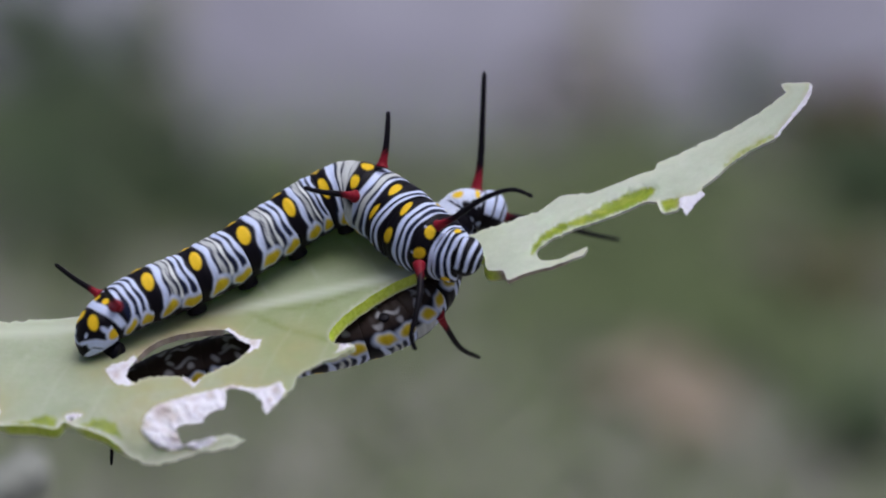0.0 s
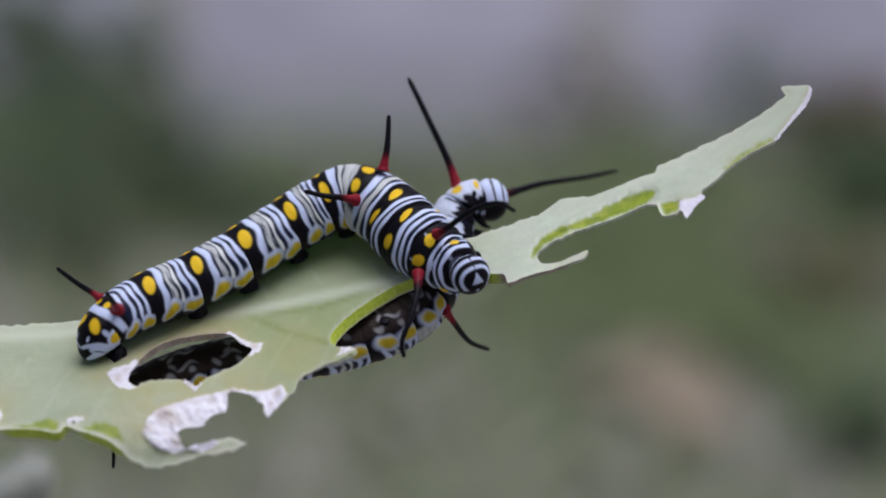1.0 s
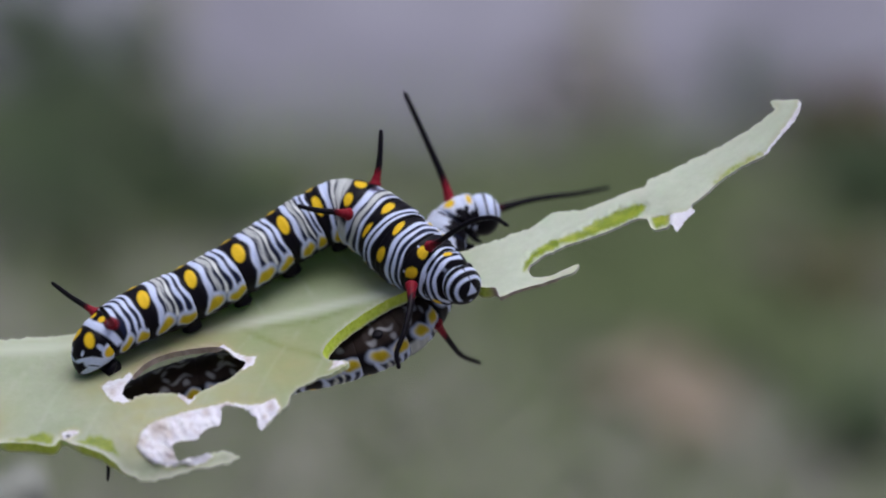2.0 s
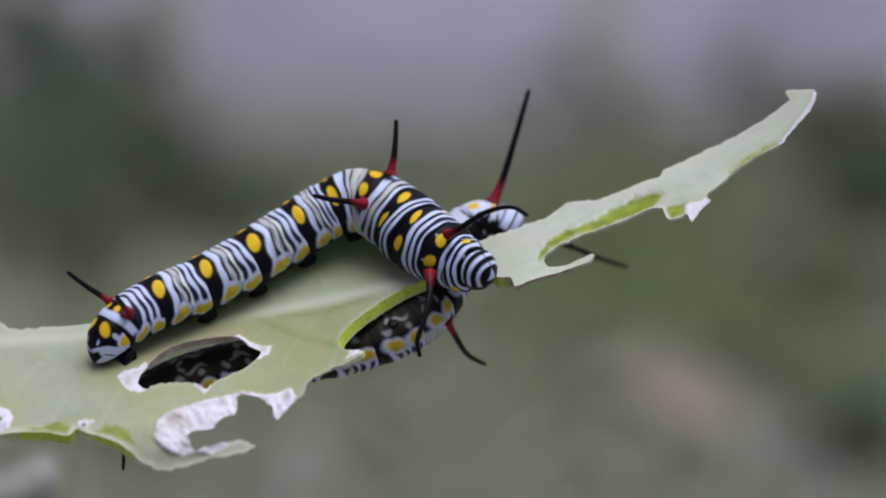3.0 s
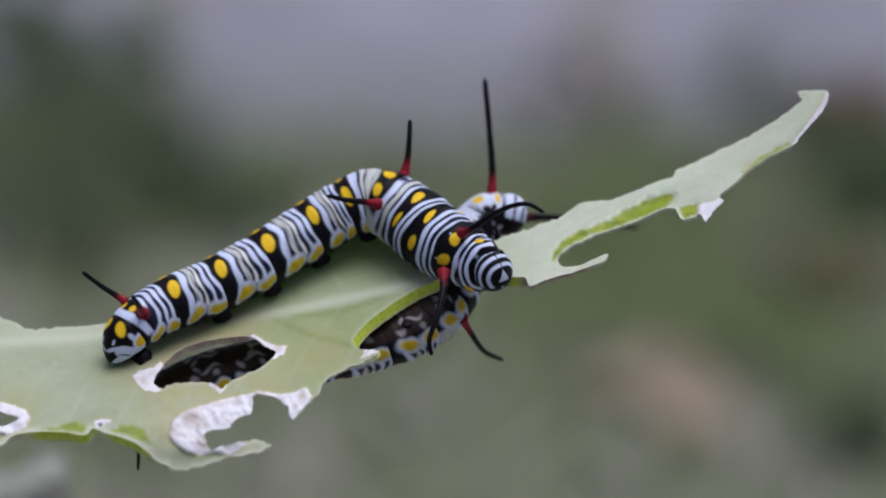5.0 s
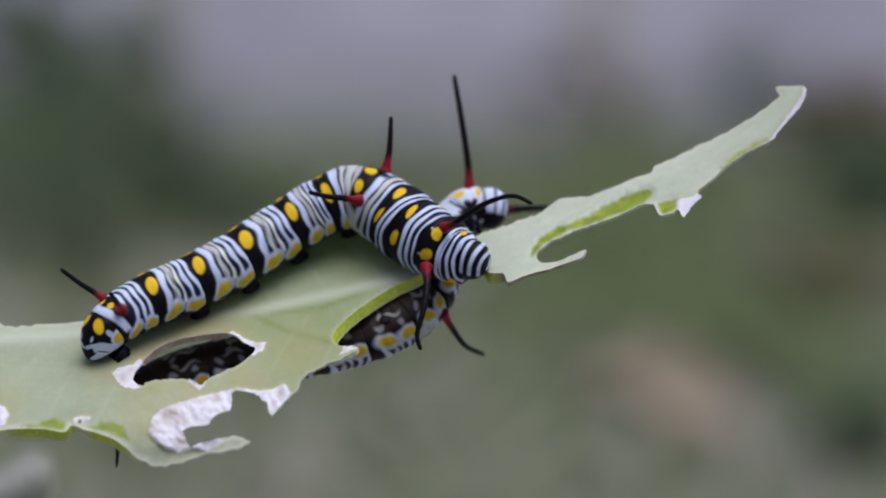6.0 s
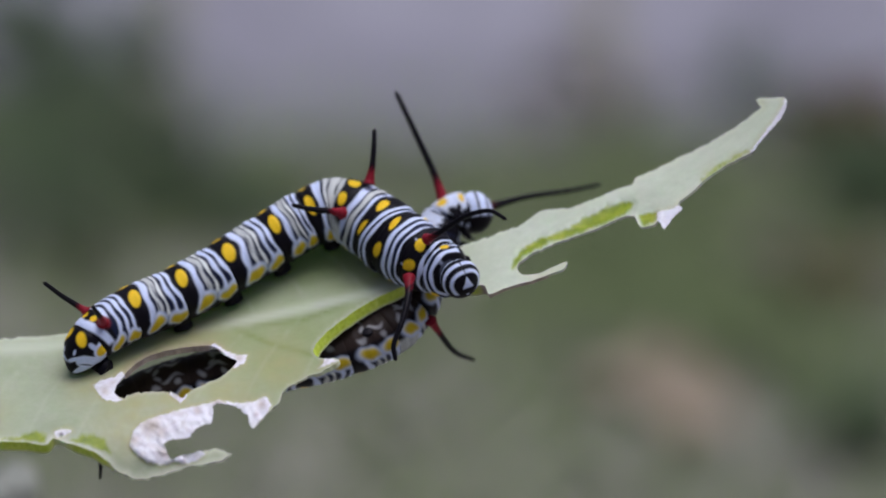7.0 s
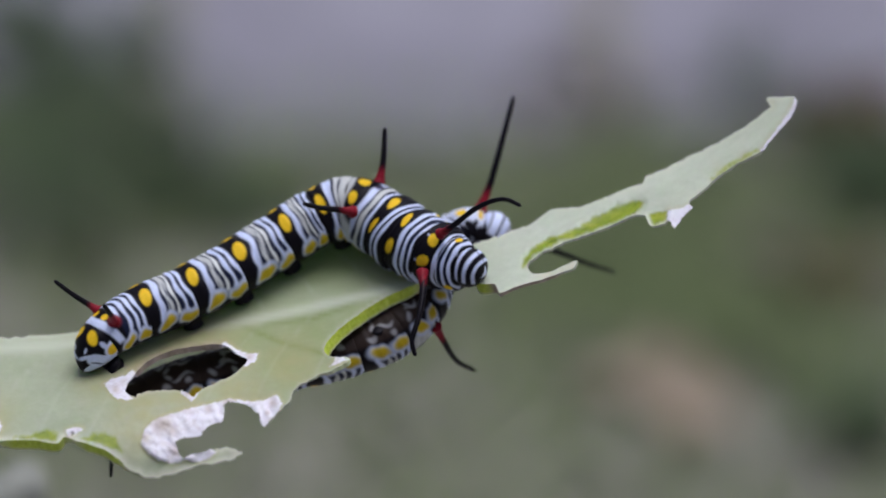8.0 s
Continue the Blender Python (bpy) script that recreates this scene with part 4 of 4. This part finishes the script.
def slab(corners, top, name, mat, label):
    """A low slab with bevelled edges on the ground."""
    b = bmesh.new()
    low = [b.verts.new((x, y, -0.03)) for x, y in corners]
    b.faces.new(low)
    up_ = bmesh.ops.extrude_face_region(b, geom=b.faces[:])
    for v in up_["geom"]:
        if isinstance(v, bmesh.types.BMVert):
            v.co.z = top
    bmesh.ops.recalc_face_normals(b, faces=b.faces[:])
    bmesh.ops.bevel(b, geom=b.edges[:], offset=0.006, segments=2, affect="EDGES")
    m = bpy.data.meshes.new(name)
    b.to_mesh(m)
    m.materials.append(mat)
    return tagged(new(name, m), label, "paving slab", "paving slabs behind the plant")


rng = random.Random(7)
# Paving far back, seen as a pale band.
for x0, x1, y0 in ((-0.30, -0.117, 1.32), (-0.114, 0.066, 1.262), (0.069, 0.249, 1.275), (0.252, 0.432, 1.28), (0.435, 0.615, 1.29), (0.618, 0.798, 1.28), (0.801, 0.981, 1.29)):
    for depth in (0.0, 0.403, 0.806):
        slab([(x0, y0 + depth), (x1, y0 + depth), (x1, y0 + depth + 0.40), (x0, y0 + depth + 0.40)], 0.004, "paving_slab", PAVING, "pale lavender-grey concrete paving slab")
# Dark grass, thick in some places; low olive weeds over most of the soil.
clumps = []
for a, b, n, wide in ((60, 70, 16, 130), (50, 230, 12, 140), (160, 330, 6, 150), (330, 310, 7, 130), (60, 400, 3, 90), (1530, 740, 8, 60), (460, 350, 5, 100),
                      (1545, 340, 5, 40), (30, 20, 12, 90), (200, 130, 14, 120), (1310, 90, 4, 90), (1320, 200, 3, 110), (1540, 300, 14, 60), (60, 330, 8, 110), (140, 390, 4, 110), (300, 240, 6, 60), (-250, 200, 20, 120)):
    clumps += [on_ground(a + rng.gauss(0, wide * 0.5), b + 40 + rng.gauss(0, wide * 0.4)) for _ in range(n)]
blade_tuft("grass", clumps, 10, 0.03, 0.006, 0.004, TUFT, rng, "dark green short grass in clumps on the soil", "grass", kind="stuff")
beds = [on_ground(rng.uniform(-300, 1900), rng.uniform(180, 1000)) for _ in range(700)] + [Vector((rng.uniform(-0.9, 0.9), rng.uniform(0.3, 1.2), 0)) for _ in range(700)]
beds = [p for p in beds if p.x + 0.05 * math.sin(p.y * 20) > -0.02 or rng.random() < 0.75]
beds = [p for p in beds if p.y > 1.09 or rng.random() < 0.82]
for a, b, n in ((900, 340, 8), (820, 300, 6), (1120, 520, 8), (1220, 440, 8), (1340, 380, 8), (1000, 560, 6), (1100, 330, 6), (1060, 480, 14), (1180, 500, 14), (1130, 420, 10), (1500, 640, 10), (560, 300, 8), (1300, 520, 8), (1400, 600, 8), (960, 700, 4)):
    beds += [on_ground(a, b + 25) + Vector((rng.gauss(0, 0.012), rng.gauss(0, 0.012), 0)) for _ in range(n)]
# stragglers thin out over the front of the paving
for _ in range(110):
    beds.append(Vector((rng.uniform(-0.2, 0.3), 1.25 + abs(rng.gauss(0, 0.04)), 0.004)))
for _ in range(190):
    beds.append(on_ground(rng.gauss(1150, 150), rng.gauss(470, 105)))
blade_tuft("low_weeds", beds, 6, 0.013, 0.018, 0.006, WEED, rng, "sparse low olive green weeds growing in the soil", "weeds", kind="stuff")
for a, b, size, turn, mat, label in ((1150, 705, 0.038, 0.3, TAN, "curled tan fallen leaf on the soil"), (1235, 760, 0.034, 1.2, TAN, "curled tan fallen leaf on the soil"),
                                     (1170, 665, 0.026, 2.2, TAN, "curled tan fallen leaf on the soil"), (1515, 220, 0.05, 0.5, RUST, "dark rust-brown fallen leaf on the soil"),
                                     (1550, 280, 0.045, 1.5, RUST, "dark rust-brown fallen leaf on the soil"), (1490, 270, 0.035, 2.6, RUST, "dark rust-brown fallen leaf on the soil"),
                                     (1535, 215, 0.045, 0.9, RUST, "dark rust-brown fallen leaf on the soil"), (1480, 240, 0.05, 2.0, RUST, "dark rust-brown fallen leaf on the soil"),
                                     (1480, 520, 0.04, 0.2, RUST, "dark rust-brown fallen leaf on the soil"), *((a, b, 0.034, turn, UMBER, "curled grey-brown fallen leaf") for a, b, turn in ((985, 165, 0.4), (1040, 225, 1.9), (935, 245, 2.7), (1010, 95, 1.1), (1130, 190, 0.2), (215, 225, 0.7), (335, 300, 2.1), (290, 205, 1.3), (250, 250, 2.8), (1350, 470, 0.8), (1420, 250, 1.7))),
                                     (140, 480, 0.02, 0.9, TAN, "curled tan fallen leaf on the soil")):
    dry_leaf(on_ground(a, b), size, turn, mat, label, rng)


# ---- what moves: seconds and degrees by which the hanging one leans over, seconds and how far the other has turned its face to the viewer ----
LEAN = [(0.0, 3), (0.5, 3), (0.6, 5), (0.7, 2), (0.8, -16), (0.9, -18), (1.0, -25), (1.2, -27), (1.4, -32), (1.5, -35), (1.7, -33), (2.8, 13), (3.0, 17), (3.2, 14), (3.5, 11), (3.8, 8), (4.0, -2), (4.5, -0.6),
        (5.0, -4), (5.2, -6), (6.3, -10), (6.5, -24.5), (7.0, -24), (7.3, -22), (7.5, -22), (7.8, -7.5), (8.0, 16)]
FACE = [(0.0, 0.0), (0.5, 0.0), (0.6, 0.4), (0.7, 0.8), (1.0, 1.0), (1.5, 0.85), (2.8, 0.8), (3.0, 0.6), (3.5, 0.4), (4.0, 0.08), (4.5, 0.0), (5.0, 0.85), (5.2, 0.8), (6.3, 0.15), (6.5, 0.15),
        (7.0, 1.0), (7.5, 0.85), (8.0, 0.4)]


# Seconds, steps by which its chest is drawn aside and down; how far the head alone is tucked in; degrees of roll and yaw of its upper tentacle.
CHEST = [(0.0, 0, 0), (0.3, 1, 10), (0.5, 2, 14), (0.7, 0, 12), (1.0, -3, 9), (1.5, -2, 6), (1.7, -2, 6), (2.8, 3, 4), (3.0, 4, 3), (3.5, 7, -3), (4.0, 8, 1), (4.5, 4, 3), (5.0, 3, 1),
         (5.2, 3, 1), (6.3, 6, -3), (6.5, 6, -3), (7.0, 5, -4), (7.5, 6, -9), (8.0, 10, -11)]
TUCK = [(0.0, 0, 0), (0.2, -10, 3), (0.3, -18, 6), (0.5, -15, 12), (0.65, 0, 0), (8.0, 0, 0)]
BRANDISH = [(0.0, 0, 0), (0.3, 6, 20), (0.5, 11, 8), (0.7, 2, 22), (1.0, 4, 21), (1.5, 5, 20), (1.7, 5, 20), (2.8, 7, 22), (3.2, 6, 18), (3.5, 3, 13), (4.0, 8, 10), (4.5, 8, 9), (5.0, 5, 18),
            (5.2, 5, 18), (6.3, 3, 9), (6.5, 3, 9), (7.0, 6, 20), (7.5, -1, 18), (8.0, 1, 17)]


def drawn(rows, t):
    """A row of such a table at any time."""
    return [float(np.interp(t, [r[0] for r in rows], [r[i] for r in rows])) for i in range(1, len(rows[0]))]


def nudged(ob, aside, down, near=0.0, roll=0.0, yaw=0.0, pitch=0.0):
    """The pose of a part in its thing, moved by steps of the grid and turned about its own origin: roll clockwise, yaw towards the viewer, pitch upwards."""
    shift = ASIDE * (aside * STEP) - ABOVE * (down * STEP) - AHEAD * (near * STEP)
    turn = Matrix.Rotation(radians(-yaw), 4, ABOVE) @ Matrix.Rotation(radians(pitch), 4, ASIDE) @ Matrix.Rotation(radians(roll), 4, AHEAD)
    return Matrix.Translation(ob.location + shift) @ turn


def crept(t):
    """How far both have crept on towards the leaf's tip, from 0 to 1, a little before the end."""
    u = min(max((t - 5.0) / 1.4, 0), 1)
    return u * u * (3 - 2 * u)


def motions():
    for ob in (plant, front, rear):
        home = Matrix.Translation(ob.location)
        walk(ob, [(row[0], swayed(*row) @ home) for row in SWAY])
    # the hanging one: chest, head and long tentacles swing
    moved = [(rear_rings[10], lambda p: (0.3 * p if p > 0 else -0.05 * p, 0.4 * p, 0, 0.3 * p)), (rear_rings[11], lambda p: (0.8 * p if p > 0 else -0.1 * p, 0.75 * p, 0, 0.5 * p)),
             (rear_head, lambda p: (1.2 * p if p > 0 else -0.1 * p, 0.93 * p, 0, p)), (rear_horns[0], lambda p: (1.2 * p, 0.5 * p, 0, p)),
             (rear_horns[1], lambda p: (0.8 * p if p > 0 else 0.1 * p, 1.5 * p if p < 0 else p, 0, 0.83 * p if p < 0 else 0.5 * p)),
             (rear_low, lambda p: (-0.35 * p if p < 0 else 0, 0.5 * p if p < 0 else 0, 0, 0.15 * p))]
    for ob, how in moved:
        rows = []
        for t, lean in LEAN:
            aside, *rest = how(lean - 3)
            rows.append((t, nudged(ob, aside + 8 * crept(t), *rest)))
        walk(ob, rows)
    # the one on top: chest and tentacles drawn about, head turned to the viewer and back
    times = sorted({r[0] for table in (FACE, CHEST, TUCK, BRANDISH) for r in table})

    def front_end(ob, share, how):
        rows = []
        for t in times:
            (e,), (x, y), (tx, ty), (roll, yaw) = drawn(FACE, t), drawn(CHEST, t), drawn(TUCK, t), drawn(BRANDISH, t)
            aside, down, *rest = how(e, tx, ty, roll, yaw)
            rows.append((t, nudged(ob, aside + share * x + 8 * crept(t), down + share * y, *rest)))
        walk(ob, rows)

    front_end(front_rings[8], 0.25, lambda e, tx, ty, roll, yaw: (0, 0))
    front_end(front_rings[9], 0.6, lambda e, tx, ty, roll, yaw: (0, 0))
    front_end(front_rings[10], 1, lambda e, tx, ty, roll, yaw: (0, 0, 0, 3 * e))
    front_end(front_rings[11], 1, lambda e, tx, ty, roll, yaw: (3 * e + 0.5 * tx, 5 * e + 0.5 * ty, 4 * e, 0, 26 * e))
    front_end(front_head, 1, lambda e, tx, ty, roll, yaw: (9 * e + tx, 17 * e + ty, 28 * e, 0, 62 * e - 4))
    front_end(front_horns[0], 1, lambda e, tx, ty, roll, yaw: (0, 0, 0, roll, yaw))
    front_end(front_horns[1], 1, lambda e, tx, ty, roll, yaw: (0, 0, 0, 7 * e))
    # its arched back follows
    for ob, share in ((front_rings[5], 2), (front_rings[6], 5), (front_rings[7], 8), (middle_horns[0], 8), (middle_horns[1], 8)):
        walk(ob, [(t, nudged(ob, share * crept(t), 0)) for t in (0.0, 5.0, 5.5, 6.0, 6.4, 8.0)])


motions()
